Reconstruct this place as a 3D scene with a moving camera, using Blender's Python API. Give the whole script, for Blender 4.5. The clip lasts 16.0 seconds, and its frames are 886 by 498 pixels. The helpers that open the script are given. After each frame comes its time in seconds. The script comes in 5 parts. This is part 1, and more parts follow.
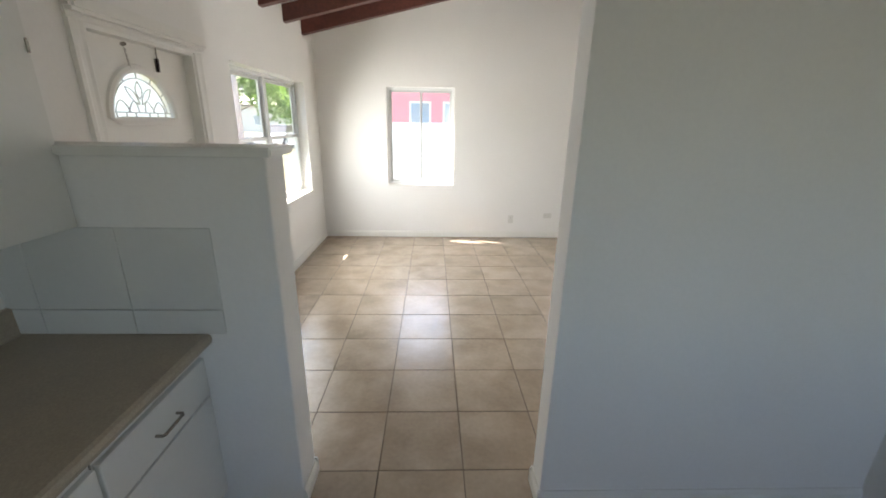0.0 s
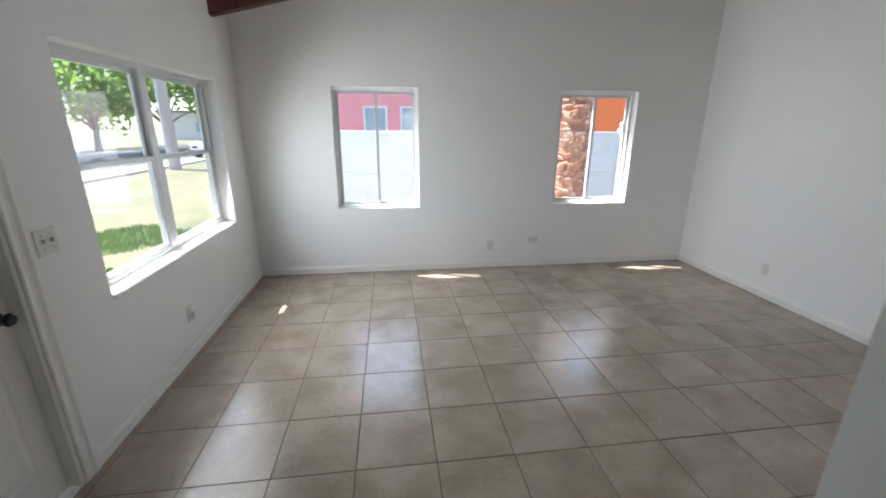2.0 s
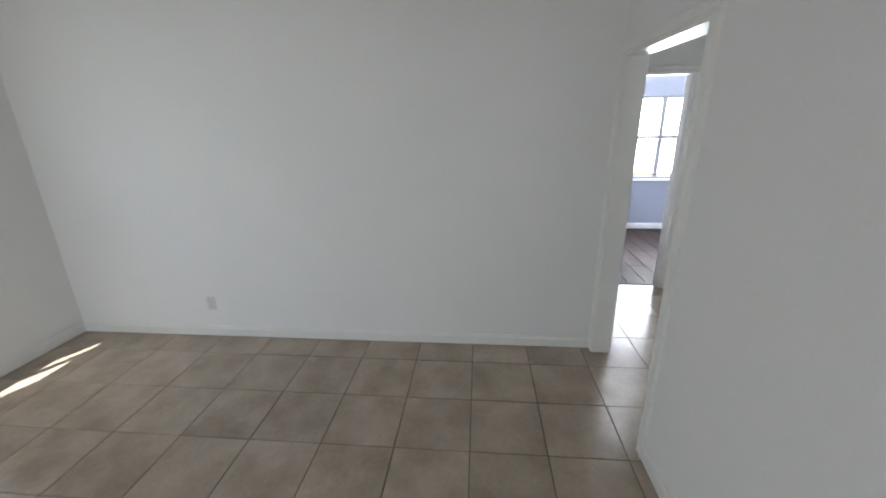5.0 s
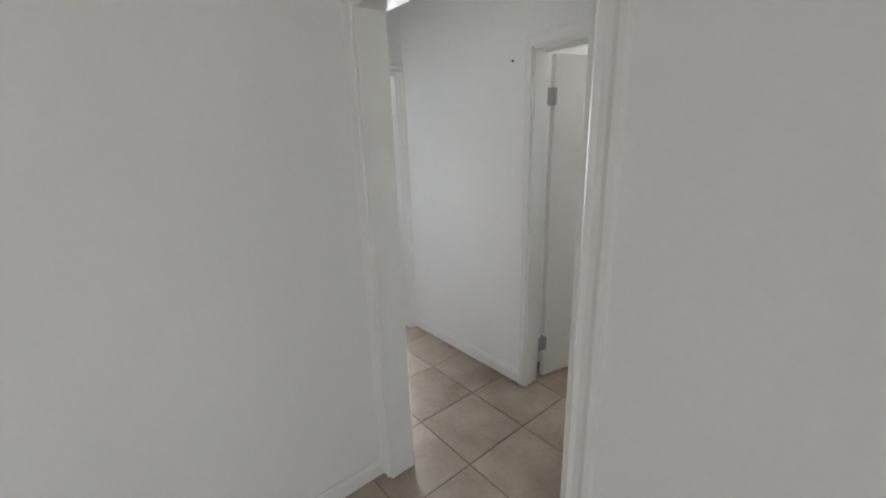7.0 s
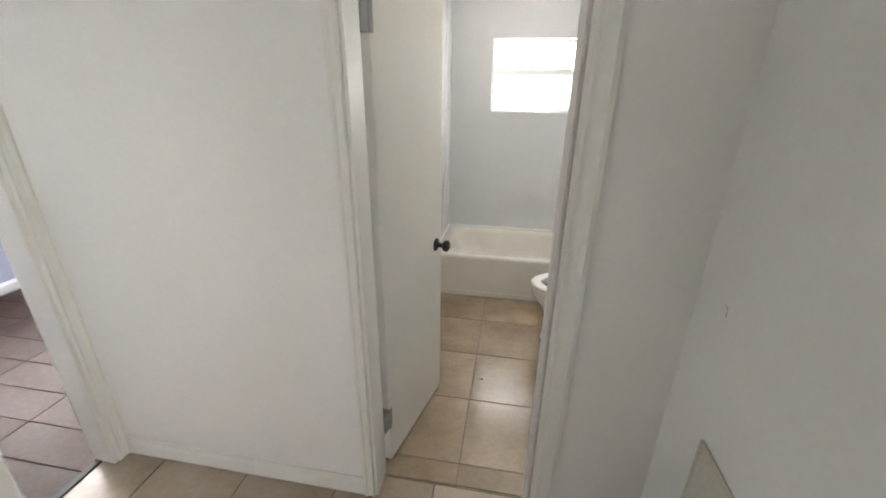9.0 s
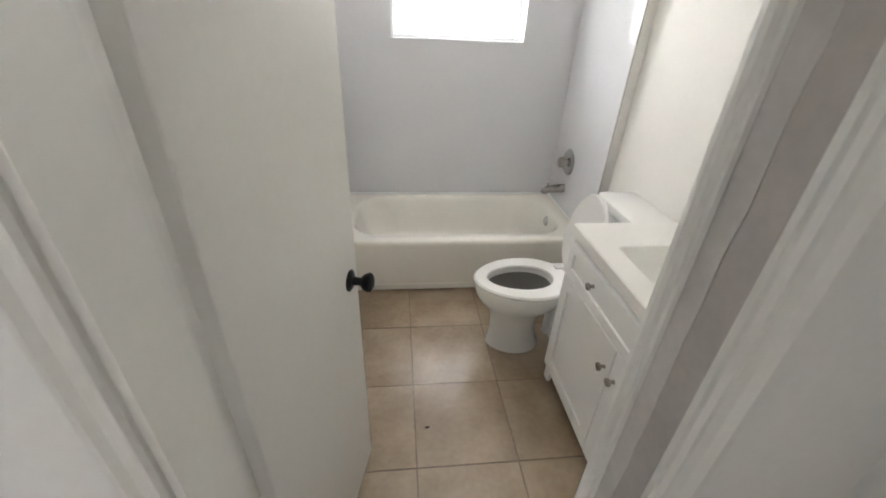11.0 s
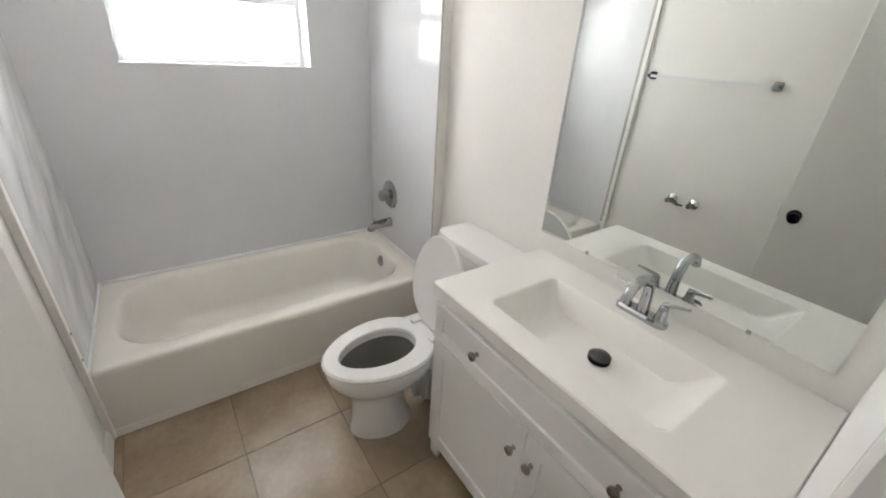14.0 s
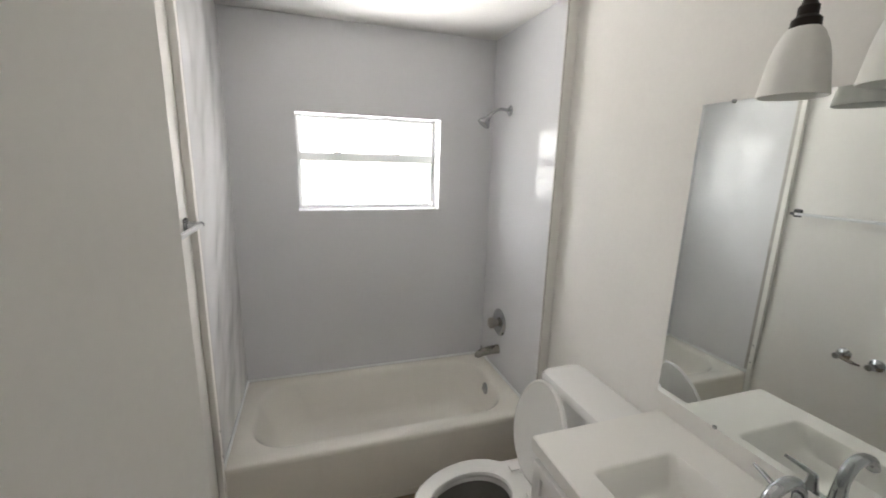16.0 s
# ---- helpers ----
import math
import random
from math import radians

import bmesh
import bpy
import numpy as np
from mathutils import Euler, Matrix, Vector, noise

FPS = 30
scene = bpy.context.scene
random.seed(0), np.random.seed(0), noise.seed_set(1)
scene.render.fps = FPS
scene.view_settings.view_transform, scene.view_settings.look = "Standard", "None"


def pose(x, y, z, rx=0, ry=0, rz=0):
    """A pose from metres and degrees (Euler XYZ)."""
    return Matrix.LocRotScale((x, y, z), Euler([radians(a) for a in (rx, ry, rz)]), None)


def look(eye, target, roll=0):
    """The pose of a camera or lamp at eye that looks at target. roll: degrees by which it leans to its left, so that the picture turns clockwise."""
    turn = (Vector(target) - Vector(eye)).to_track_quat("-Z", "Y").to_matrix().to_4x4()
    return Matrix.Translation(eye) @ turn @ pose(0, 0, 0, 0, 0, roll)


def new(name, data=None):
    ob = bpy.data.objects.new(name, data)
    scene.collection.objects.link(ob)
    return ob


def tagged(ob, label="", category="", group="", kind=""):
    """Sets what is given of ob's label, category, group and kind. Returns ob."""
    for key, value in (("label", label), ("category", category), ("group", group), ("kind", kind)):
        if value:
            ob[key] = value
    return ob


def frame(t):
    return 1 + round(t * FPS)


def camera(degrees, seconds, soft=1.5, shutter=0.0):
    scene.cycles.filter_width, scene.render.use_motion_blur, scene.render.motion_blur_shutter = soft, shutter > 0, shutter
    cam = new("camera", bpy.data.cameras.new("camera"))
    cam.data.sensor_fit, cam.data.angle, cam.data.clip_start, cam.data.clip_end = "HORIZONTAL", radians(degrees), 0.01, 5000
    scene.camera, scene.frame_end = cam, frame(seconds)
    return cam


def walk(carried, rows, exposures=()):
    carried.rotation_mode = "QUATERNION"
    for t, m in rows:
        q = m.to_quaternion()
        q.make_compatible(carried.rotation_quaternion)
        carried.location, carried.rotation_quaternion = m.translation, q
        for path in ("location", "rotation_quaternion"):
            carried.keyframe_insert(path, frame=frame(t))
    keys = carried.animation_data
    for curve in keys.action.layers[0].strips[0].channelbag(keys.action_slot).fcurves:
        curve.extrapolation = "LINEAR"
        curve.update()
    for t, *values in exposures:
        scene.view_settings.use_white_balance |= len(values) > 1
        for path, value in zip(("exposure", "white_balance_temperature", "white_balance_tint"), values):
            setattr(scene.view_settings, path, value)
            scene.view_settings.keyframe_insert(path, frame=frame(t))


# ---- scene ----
cam = camera(96.1, 16.0, 1.8, 0.2)
PATH = [
    (0, (0.195, -0.028, 1.594), (0.252, 1.877, 0.987), 0.9),
    (0.5, (0.202, 0.166, 1.583), (0.135, 2.07, 0.975), 1.6),
    (1, (0.135, 0.471, 1.608), (0.154, 2.385, 1.026), 1.2),
    (1.5, (0.133, 0.77, 1.606), (0.229, 2.687, 1.043), 0.3),
    (2, (0.164, 1.084, 1.625), (0.416, 2.98, 1.042), 0.3),
    (2.5, (0.152, 1.361, 1.597), (0.724, 3.187, 1.017), 0.4),
    (3, (0.152, 1.58, 1.707), (1.13, 3.217, 1.104), 0.1),
    (3.5, (0.316, 1.769, 1.675), (1.633, 3.149, 1.075), -0.7),
    (4, (0.55, 1.931, 1.687), (2.173, 2.918, 1.059), -0.6),
    (4.5, (0.796, 2.155, 1.614), (2.617, 2.737, 1.026), -0.8),
    (5, (1.126, 2.257, 1.675), (3.017, 2.43, 1.048), -0.9),
    (7.3, (2.65, 2.124, 1.541), (4.002, 0.753, 0.999), -0.9),
    (7.5, (2.809, 2.095, 1.528), (4.058, 0.634, 0.975), -0.1),
    (8, (3.081, 1.939, 1.596), (4.026, 0.293, 0.966), -0.5),
    (8.5, (3.235, 1.683, 1.593), (3.849, -0.094, 0.91), -0.2),
    (9, (3.372, 1.453, 1.562), (3.688, -0.375, 0.817), 0.6),
    (9.5, (3.495, 1.24, 1.551), (3.563, -0.577, 0.72), 1.7),
    (9.7, (3.541, 1.155, 1.54), (3.513, -0.65, 0.678), 3.2),
    (11.8, (3.566, 0.442, 1.517), (3.214, -1.194, 0.423), 2.0),
    (12, (3.55, 0.407, 1.514), (3.134, -1.201, 0.4), 2.3),
    (12.5, (3.528, 0.329, 1.502), (2.905, -1.186, 0.354), 3.1),
    (13, (3.527, 0.28, 1.499), (2.68, -1.122, 0.351), 3.7),
    (13.5, (3.532, 0.259, 1.495), (2.527, -1.096, 0.421), 4.2),
    (14, (3.532, 0.233, 1.529), (2.475, -1.206, 0.629), 3.7),
    (14.5, (3.532, 0.219, 1.599), (2.489, -1.332, 0.887), 2.8),
    (15, (3.527, 0.222, 1.653), (2.558, -1.439, 1.104), 1.9),
    (15.5, (3.52, 0.242, 1.684), (2.692, -1.521, 1.231), 1.4),
    (16, (3.52, 0.28, 1.69), (2.909, -1.576, 1.263), 1.6),
]
EXPOSE = [(0.0, 3.25, 6600, 10), (1.0, 3.05, 6350, 10), (2.0, 2.5, 5900, 10), (3.0, 2.3, 5900, 9), (3.5, 2.2, 6000, 9), (4.0, 2.3, 6000, 9), (4.5, 2.35, 6000, 9), (5.0, 2.5, 5900, 8), (7.5, 2.75, 6250, 10), (8.5, 2.95, 6500, 10), (9.5, 2.9, 6750, 10), (12.0, 2.8, 6350, 11),
          (13.5, 2.95, 6380, 11), (14.5, 2.38, 6450, 11), (16.0, 2.2, 6520, 11)]
walk(cam, [(t, look(eye, target, roll)) for t, eye, target, roll in PATH], EXPOSE)

# ---------------------------------------------------------------- sky and sun
SUN_WAY = Vector((0.547, -0.243, -1.0)).normalized()
world = bpy.data.worlds.new("sky")
scene.world = world
world.use_nodes = True
wn = world.node_tree
sky = wn.nodes.new("ShaderNodeTexSky")
sky.sky_type, sky.sun_disc = "NISHITA", False
sky.sun_elevation = math.asin(-SUN_WAY.z)
sky.sun_rotation = math.atan2(-SUN_WAY.x, -SUN_WAY.y)
wn.nodes["Background"].inputs["Strength"].default_value = 0.10
wn.links.new(sky.outputs[0], wn.nodes["Background"].inputs["Color"])
sun = new("sun", bpy.data.lights.new("sun", "SUN"))
sun.data.energy, sun.data.angle, sun.data.color = 3.4, radians(0.5), (1.0, 0.95, 0.88)
sun.matrix_world = look((0, 0, 20), Vector((0, 0, 20)) + SUN_WAY)


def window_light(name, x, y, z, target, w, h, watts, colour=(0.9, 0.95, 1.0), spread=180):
    """An area lamp added at one opening, standing in for daylight."""
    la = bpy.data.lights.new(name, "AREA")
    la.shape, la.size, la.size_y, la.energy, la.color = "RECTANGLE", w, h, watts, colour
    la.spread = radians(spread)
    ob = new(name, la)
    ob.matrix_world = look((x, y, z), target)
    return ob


# added lamps that strengthen the daylight at each opening
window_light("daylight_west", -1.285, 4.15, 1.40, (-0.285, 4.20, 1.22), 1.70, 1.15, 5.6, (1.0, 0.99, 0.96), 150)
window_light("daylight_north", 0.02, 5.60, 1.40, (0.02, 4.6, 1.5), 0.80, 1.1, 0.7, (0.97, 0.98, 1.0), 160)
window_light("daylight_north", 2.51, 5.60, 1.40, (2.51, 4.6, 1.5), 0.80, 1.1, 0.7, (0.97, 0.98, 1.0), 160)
# kitchen opening is unseen, assumed from the cool light on the partition
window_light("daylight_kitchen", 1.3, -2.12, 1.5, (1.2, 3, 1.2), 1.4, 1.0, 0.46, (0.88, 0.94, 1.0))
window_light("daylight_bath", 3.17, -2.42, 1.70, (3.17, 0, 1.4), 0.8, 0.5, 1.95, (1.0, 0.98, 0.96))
# second bath lamp, tilted up, added as fill by way of the ceiling
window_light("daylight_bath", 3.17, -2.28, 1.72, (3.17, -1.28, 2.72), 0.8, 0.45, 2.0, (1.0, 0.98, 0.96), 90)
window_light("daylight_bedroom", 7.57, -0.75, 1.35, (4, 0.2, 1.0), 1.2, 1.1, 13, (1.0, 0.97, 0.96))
# extra bedroom lamp, also tilted up, added as fill
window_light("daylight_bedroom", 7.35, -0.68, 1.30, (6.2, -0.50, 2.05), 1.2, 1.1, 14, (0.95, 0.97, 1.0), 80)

# ---------------------------------------------------------------- helpers
BASE = {}


def thing(name, x, y, z, label, category, group="", rz=0.0, kind=""):
    ob = new(name)
    ob.empty_display_size = 0.1
    ob.matrix_world = pose(x, y, z, 0, 0, rz)
    BASE[ob] = pose(x, y, z, 0, 0, rz)
    return tagged(ob, label, category, group, kind)


def mesh_of(name, bm, smooth=False):
    bmesh.ops.recalc_face_normals(bm, faces=bm.faces)
    me = bpy.data.meshes.new(name)
    bm.to_mesh(me)
    bm.free()
    if smooth:
        for p in me.polygons:
            p.use_smooth = True
    return me


def part(name, bm, material, parent=None, label="", smooth=False, local=False):
    """One mesh object. bm is in world space unless local."""
    me = mesh_of(name, bm, smooth)
    ob = new(name, me)
    me.materials.append(material)
    if parent is not None:
        m = BASE[parent]
        if not local:
            me.transform(m.inverted())
        ob.parent = parent
        BASE[ob] = m
    else:
        BASE[ob] = Matrix.Identity(4)
    if smooth:
        me.set_sharp_from_angle(angle=radians(38))
    return tagged(ob, label)


def solid(name, bm, material, label, category="", kind="structure", smooth=False):
    ob = part(name, bm, material, None, label, smooth)
    return tagged(ob, label, category, "", kind)


def box(bm, x0, x1, y0, y1, z0, z1, bevel=0.0, seg=1):
    m = Matrix.LocRotScale(((x0 + x1) / 2, (y0 + y1) / 2, (z0 + z1) / 2), None, (abs(x1 - x0), abs(y1 - y0), abs(z1 - z0)))
    r = bmesh.ops.create_cube(bm, size=1.0, matrix=m)
    if bevel > 0:
        edges = list({e for v in r["verts"] for e in v.link_edges})
        bmesh.ops.bevel(bm, geom=edges, offset=bevel, segments=seg, affect="EDGES", clamp_overlap=True)
    return bm


def bx(x0, x1, y0, y1, z0, z1, bevel=0.0, seg=1):
    return box(bmesh.new(), x0, x1, y0, y1, z0, z1, bevel, seg)


def rod(bm, a, b, r, r2=None, n=16, caps=True):
    a, b = Vector(a), Vector(b)
    m = Matrix.Translation((a + b) / 2) @ (b - a).to_track_quat("Z", "Y").to_matrix().to_4x4()
    bmesh.ops.create_cone(bm, cap_ends=caps, segments=n, radius1=r, radius2=r if r2 is None else r2, depth=(b - a).length, matrix=m)
    return bm


def lathe(bm, profile, m, n=32):
    """Turned shape: (radius, height) pairs round the local z axis of m."""
    rings = []
    for r, h in profile:
        if r < 1e-6:
            rings.append([bm.verts.new(m @ Vector((0, 0, h)))])
        else:
            rings.append([bm.verts.new(m @ Vector((r * math.cos(2 * math.pi * k / n), r * math.sin(2 * math.pi * k / n), h))) for k in range(n)])
    for a, b in zip(rings, rings[1:]):
        for k in range(n):
            j = (k + 1) % n
            if len(a) == 1 and len(b) > 1:
                bm.faces.new((a[0], b[k], b[j]))
            elif len(b) == 1 and len(a) > 1:
                bm.faces.new((a[k], a[j], b[0]))
            elif len(a) > 1:
                bm.faces.new((a[k], a[j], b[j], b[k]))
    return bm


def tube(bm, pts, r, n=14):
    """A round tube along a line of points; r is a number or one radius a point."""
    pts = [Vector(p) for p in pts]
    rs = r if isinstance(r, (list, tuple)) else [r] * len(pts)
    rings, side = [], None
    for i, p in enumerate(pts):
        d = (pts[min(i + 1, len(pts) - 1)] - pts[max(i - 1, 0)]).normalized()
        if side is None:
            side = d.orthogonal().normalized()
        side = (side - d * side.dot(d)).normalized()
        up = d.cross(side)
        rings.append([bm.verts.new(p + rs[i] * (math.cos(2 * math.pi * k / n) * side + math.sin(2 * math.pi * k / n) * up)) for k in range(n)])
    for a, b in zip(rings, rings[1:]):
        for k in range(n):
            bm.faces.new((a[k], a[(k + 1) % n], b[(k + 1) % n], b[k]))
    bm.faces.new(rings[0][::-1])
    bm.faces.new(rings[-1])
    return bm


def arc(p0, p1, p2, n=10):
    p0, p1, p2 = Vector(p0), Vector(p1), Vector(p2)
    return [(1 - s) ** 2 * p0 + 2 * s * (1 - s) * p1 + s * s * p2 for s in (k / n for k in range(n + 1))]


def loft(bm, rings, cap_first=False, cap_last=False):
    vs = [[bm.verts.new(p) for p in ring] for ring in rings]
    for a, b in zip(vs, vs[1:]):
        n = len(a)
        for k in range(n):
            bm.faces.new((a[k], a[(k + 1) % n], b[(k + 1) % n], b[k]))
    if cap_first:
        bm.faces.new(vs[0][::-1])
    if cap_last:
        bm.faces.new(vs[-1])
    return bm


def rounded(cx, cy, z, hx, hy, r, n=8):
    """A rectangle with round corners, as a ring of points."""
    out = []
    for qx, qy, a0 in ((1, 1, 0), (-1, 1, 90), (-1, -1, 180), (1, -1, 270)):
        for k in range(n + 1):
            a = radians(a0 + 90 * k / n)
            out.append(Vector((cx + qx * (hx - r) + r * math.cos(a), cy + qy * (hy - r) + r * math.sin(a), z)))
    return out


def wall_bm(axis, c0, c1, a0, a1, z0, z1, holes=()):
    """A wall across one axis ('x': its faces are at x=c0 and x=c1), with holes (a0, a1, z0, z1) right through it."""
    bm = bmesh.new()

    def put(p, q, lo, hi):
        if q - p > 1e-4 and hi - lo > 1e-4:
            box(bm, c0, c1, p, q, lo, hi) if axis == "x" else box(bm, p, q, c0, c1, lo, hi)

    at = a0
    for h0, h1, lo, hi in sorted(holes):
        put(at, h0, z0, z1)
        put(h0, h1, z0, lo)
        put(h0, h1, hi, z1)
        at = h1
    put(at, a1, z0, z1)
    bmesh.ops.remove_doubles(bm, verts=bm.verts, dist=1e-5)
    return bm


# ---------------------------------------------------------------- materials
def mat(name, colour, rough=0.5, metal=0.0, vary=0.06, vary_scale=3.0, grain=0.03, grain_scale=60.0, bump=0.0, bump_scale=180.0,
        rough_vary=0.08, spec=0.5, island=0.0, coat=0.0, stain=None, stain_scale=1.2, stain_cut=(0.55, 0.75)):
    """Base colour varied at two scales, with fine relief, uneven gloss and, where given, stains of another colour."""
    m = bpy.data.materials.new(name)
    m.use_nodes = True
    nt, li = m.node_tree, m.node_tree.links
    b = nt.nodes["Principled BSDF"]
    b.inputs["Metallic"].default_value = metal
    b.inputs["Specular IOR Level"].default_value = spec
    b.inputs["Coat Weight"].default_value = coat
    b.inputs["Coat Roughness"].default_value = 0.08
    geo = nt.nodes.new("ShaderNodeNewGeometry")
    info = nt.nodes.new("ShaderNodeObjectInfo")
    shift = nt.nodes.new("ShaderNodeVectorMath")
    shift.operation = "MULTIPLY_ADD"
    comb = nt.nodes.new("ShaderNodeCombineXYZ")
    for k in range(3):
        li.new(info.outputs["Random"], comb.inputs[k])
    shift.inputs[1].default_value = (37.0 * (island > 0), 23.0 * (island > 0), 11.0 * (island > 0))
    li.new(comb.outputs[0], shift.inputs[0])
    li.new(geo.outputs["Position"], shift.inputs[2])

    def noise_tex(scale, detail=5.0):
        n = nt.nodes.new("ShaderNodeTexNoise")
        n.inputs["Scale"].default_value, n.inputs["Detail"].default_value = scale, detail
        li.new(shift.outputs[0], n.inputs["Vector"])
        return n

    def ramp(src, lo, hi):
        r = nt.nodes.new("ShaderNodeMapRange")
        r.inputs["From Min"].default_value, r.inputs["From Max"].default_value = 0.3, 0.7
        r.inputs["To Min"].default_value, r.inputs["To Max"].default_value = lo, hi
        li.new(src, r.inputs["Value"])
        return r.outputs[0]

    big, small = noise_tex(vary_scale), noise_tex(grain_scale, 3.0)
    mul = nt.nodes.new("ShaderNodeMath")
    mul.operation = "MULTIPLY"
    li.new(ramp(big.outputs["Fac"], 1 - vary, 1 + vary), mul.inputs[0])
    li.new(ramp(small.outputs["Fac"], 1 - grain, 1 + grain), mul.inputs[1])
    val = mul.outputs[0]
    if island > 0:
        m2 = nt.nodes.new("ShaderNodeMath")
        m2.operation = "MULTIPLY"
        li.new(val, m2.inputs[0])
        r = nt.nodes.new("ShaderNodeMapRange")
        r.inputs["To Min"].default_value, r.inputs["To Max"].default_value = 1 - island, 1 + island
        li.new(info.outputs["Random"], r.inputs["Value"])
        li.new(r.outputs[0], m2.inputs[1])
        val = m2.outputs[0]
    src = None
    if stain:
        st = noise_tex(stain_scale, 6.0)
        f = nt.nodes.new("ShaderNodeMapRange")
        f.inputs["From Min"].default_value, f.inputs["From Max"].default_value = stain_cut
        li.new(st.outputs["Fac"], f.inputs["Value"])
        mix = nt.nodes.new("ShaderNodeMix")
        mix.data_type = "RGBA"
        mix.inputs["A"].default_value, mix.inputs["B"].default_value = (*colour, 1), (*stain, 1)
        li.new(f.outputs[0], mix.inputs["Factor"])
        src = mix.outputs["Result"]
    tint = nt.nodes.new("ShaderNodeVectorMath")
    tint.operation = "SCALE"
    if src:
        li.new(src, tint.inputs[0])
    else:
        tint.inputs[0].default_value = colour
    li.new(val, tint.inputs["Scale"])
    li.new(tint.outputs[0], b.inputs["Base Color"])
    li.new(ramp(big.outputs["Fac"], max(rough - rough_vary, 0.02), min(rough + rough_vary, 1.0)), b.inputs["Roughness"])
    if bump > 0:
        bp = nt.nodes.new("ShaderNodeBump")
        bp.inputs["Strength"].default_value, bp.inputs["Distance"].default_value = bump, 0.004
        li.new(noise_tex(bump_scale, 3.0).outputs["Fac"], bp.inputs["Height"])
        li.new(bp.outputs[0], b.inputs["Normal"])
    return m


def glass_mat(name, rough=0.0, colour=(1, 1, 1)):
    m = bpy.data.materials.new(name)
    m.use_nodes = True
    b = m.node_tree.nodes["Principled BSDF"]
    b.inputs["Base Color"].default_value = (*colour, 1)
    b.inputs["Transmission Weight"].default_value = 1.0
    b.inputs["Roughness"].default_value = rough
    b.inputs["IOR"].default_value = 1.45
    return m


PAINT = mat("wall_paint", (0.80, 0.79, 0.765), 0.75, spec=0.3, vary=0.025, vary_scale=0.9, grain=0.012, bump=0.12, bump_scale=90)
PAINT_BATH = mat("bath_paint", (0.82, 0.80, 0.76), 0.62, spec=0.35, vary=0.02, grain=0.01, bump=0.10, bump_scale=110)
# bluish paint, darkened so that less light bounces round the bedroom
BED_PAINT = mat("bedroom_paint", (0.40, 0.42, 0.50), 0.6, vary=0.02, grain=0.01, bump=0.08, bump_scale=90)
# jamb paint taken greyer, so the shade on that face is in its colour
JAMB_SHADE = mat("shaded_jamb_paint", (0.60, 0.575, 0.545), 0.6, vary=0.06, vary_scale=6, grain=0.03, stain=(0.50, 0.475, 0.45), stain_scale=5, stain_cut=(0.55, 0.75))
BARE = mat("bare_plaster", (0.47, 0.44, 0.41), 0.8, vary=0.06, vary_scale=9, grain=0.04)
CEILING = mat("ceiling_paint", (0.80, 0.79, 0.77), 0.8, vary=0.02, grain=0.02, bump=0.25, bump_scale=120)
TRIM = mat("trim_paint", (0.78, 0.77, 0.73), 0.46, vary=0.02, vary_scale=5, grain=0.012, bump=0.03, bump_scale=70, rough_vary=0.03, spec=0.4)
DOOR = mat("door_paint", (0.79, 0.775, 0.735), 0.5, vary=0.015, grain=0.01, bump=0.02, bump_scale=60, rough_vary=0.02, spec=0.22)
TILE = mat("floor_tile", (0.395, 0.320, 0.243), 0.23, vary=0.09, vary_scale=5, spec=1.0, grain=0.05, grain_scale=40, bump=0.03, bump_scale=14,
           rough_vary=0.04, island=0.05, stain=(0.30, 0.235, 0.168), stain_scale=3.2, stain_cut=(0.42, 0.66))
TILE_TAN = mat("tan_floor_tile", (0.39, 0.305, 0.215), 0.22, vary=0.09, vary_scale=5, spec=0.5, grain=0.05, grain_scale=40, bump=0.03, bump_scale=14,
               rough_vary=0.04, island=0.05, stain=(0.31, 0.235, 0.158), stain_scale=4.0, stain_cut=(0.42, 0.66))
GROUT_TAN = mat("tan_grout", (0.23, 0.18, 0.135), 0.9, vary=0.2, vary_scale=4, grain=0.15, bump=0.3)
PEWTER = mat("pewter", (0.10, 0.10, 0.10), 0.28, metal=1.0, vary=0.05)
GROUT = mat("grout", (0.13, 0.10, 0.075), 0.9, vary=0.2, vary_scale=4, grain=0.15, bump=0.3)
BEAM = mat("beam_stain", (0.095, 0.022, 0.014), 0.42, vary=0.25, vary_scale=5, grain=0.2, grain_scale=30, bump=0.15, bump_scale=40)
SURROUND = mat("tub_surround", (0.70, 0.70, 0.715), 0.075, spec=0.38, vary=0.015, grain=0.008, bump=0.03, bump_scale=7, rough_vary=0.02)
LOOSE_PANEL = mat("loose_panel", (0.76, 0.76, 0.765), 0.13, vary=0.02, grain=0.008, bump=0.05, bump_scale=8, rough_vary=0.04)
TUB = mat("tub_enamel", (0.84, 0.81, 0.745), 0.14, vary=0.02, grain=0.008, rough_vary=0.04)
CHINA = mat("toilet_china", (0.80, 0.79, 0.765), 0.09, vary=0.01, grain=0.005, rough_vary=0.03)
# one grey for bowl wall and water, with their shade painted in
BOWL_SHADE = mat("bowl_inside", (0.20, 0.19, 0.175), 0.08, vary=0.03)
VANITY = mat("vanity_paint", (0.80, 0.79, 0.765), 0.38, vary=0.01, grain=0.006, rough_vary=0.015, spec=0.4)
CULTURED = mat("cultured_marble", (0.83, 0.81, 0.765), 0.12, vary=0.012, grain=0.006, rough_vary=0.04)
CHROME = mat("chrome", (0.46, 0.47, 0.48), 0.08, 1.0, vary=0.02, grain=0.01, rough_vary=0.04)
NICKEL = mat("satin_nickel", (0.34, 0.32, 0.29), 0.25, 1.0, vary=0.04, grain=0.03)
BLACK = mat("black_metal", (0.012, 0.012, 0.013), 0.28, 0.4, vary=0.1, grain=0.05)
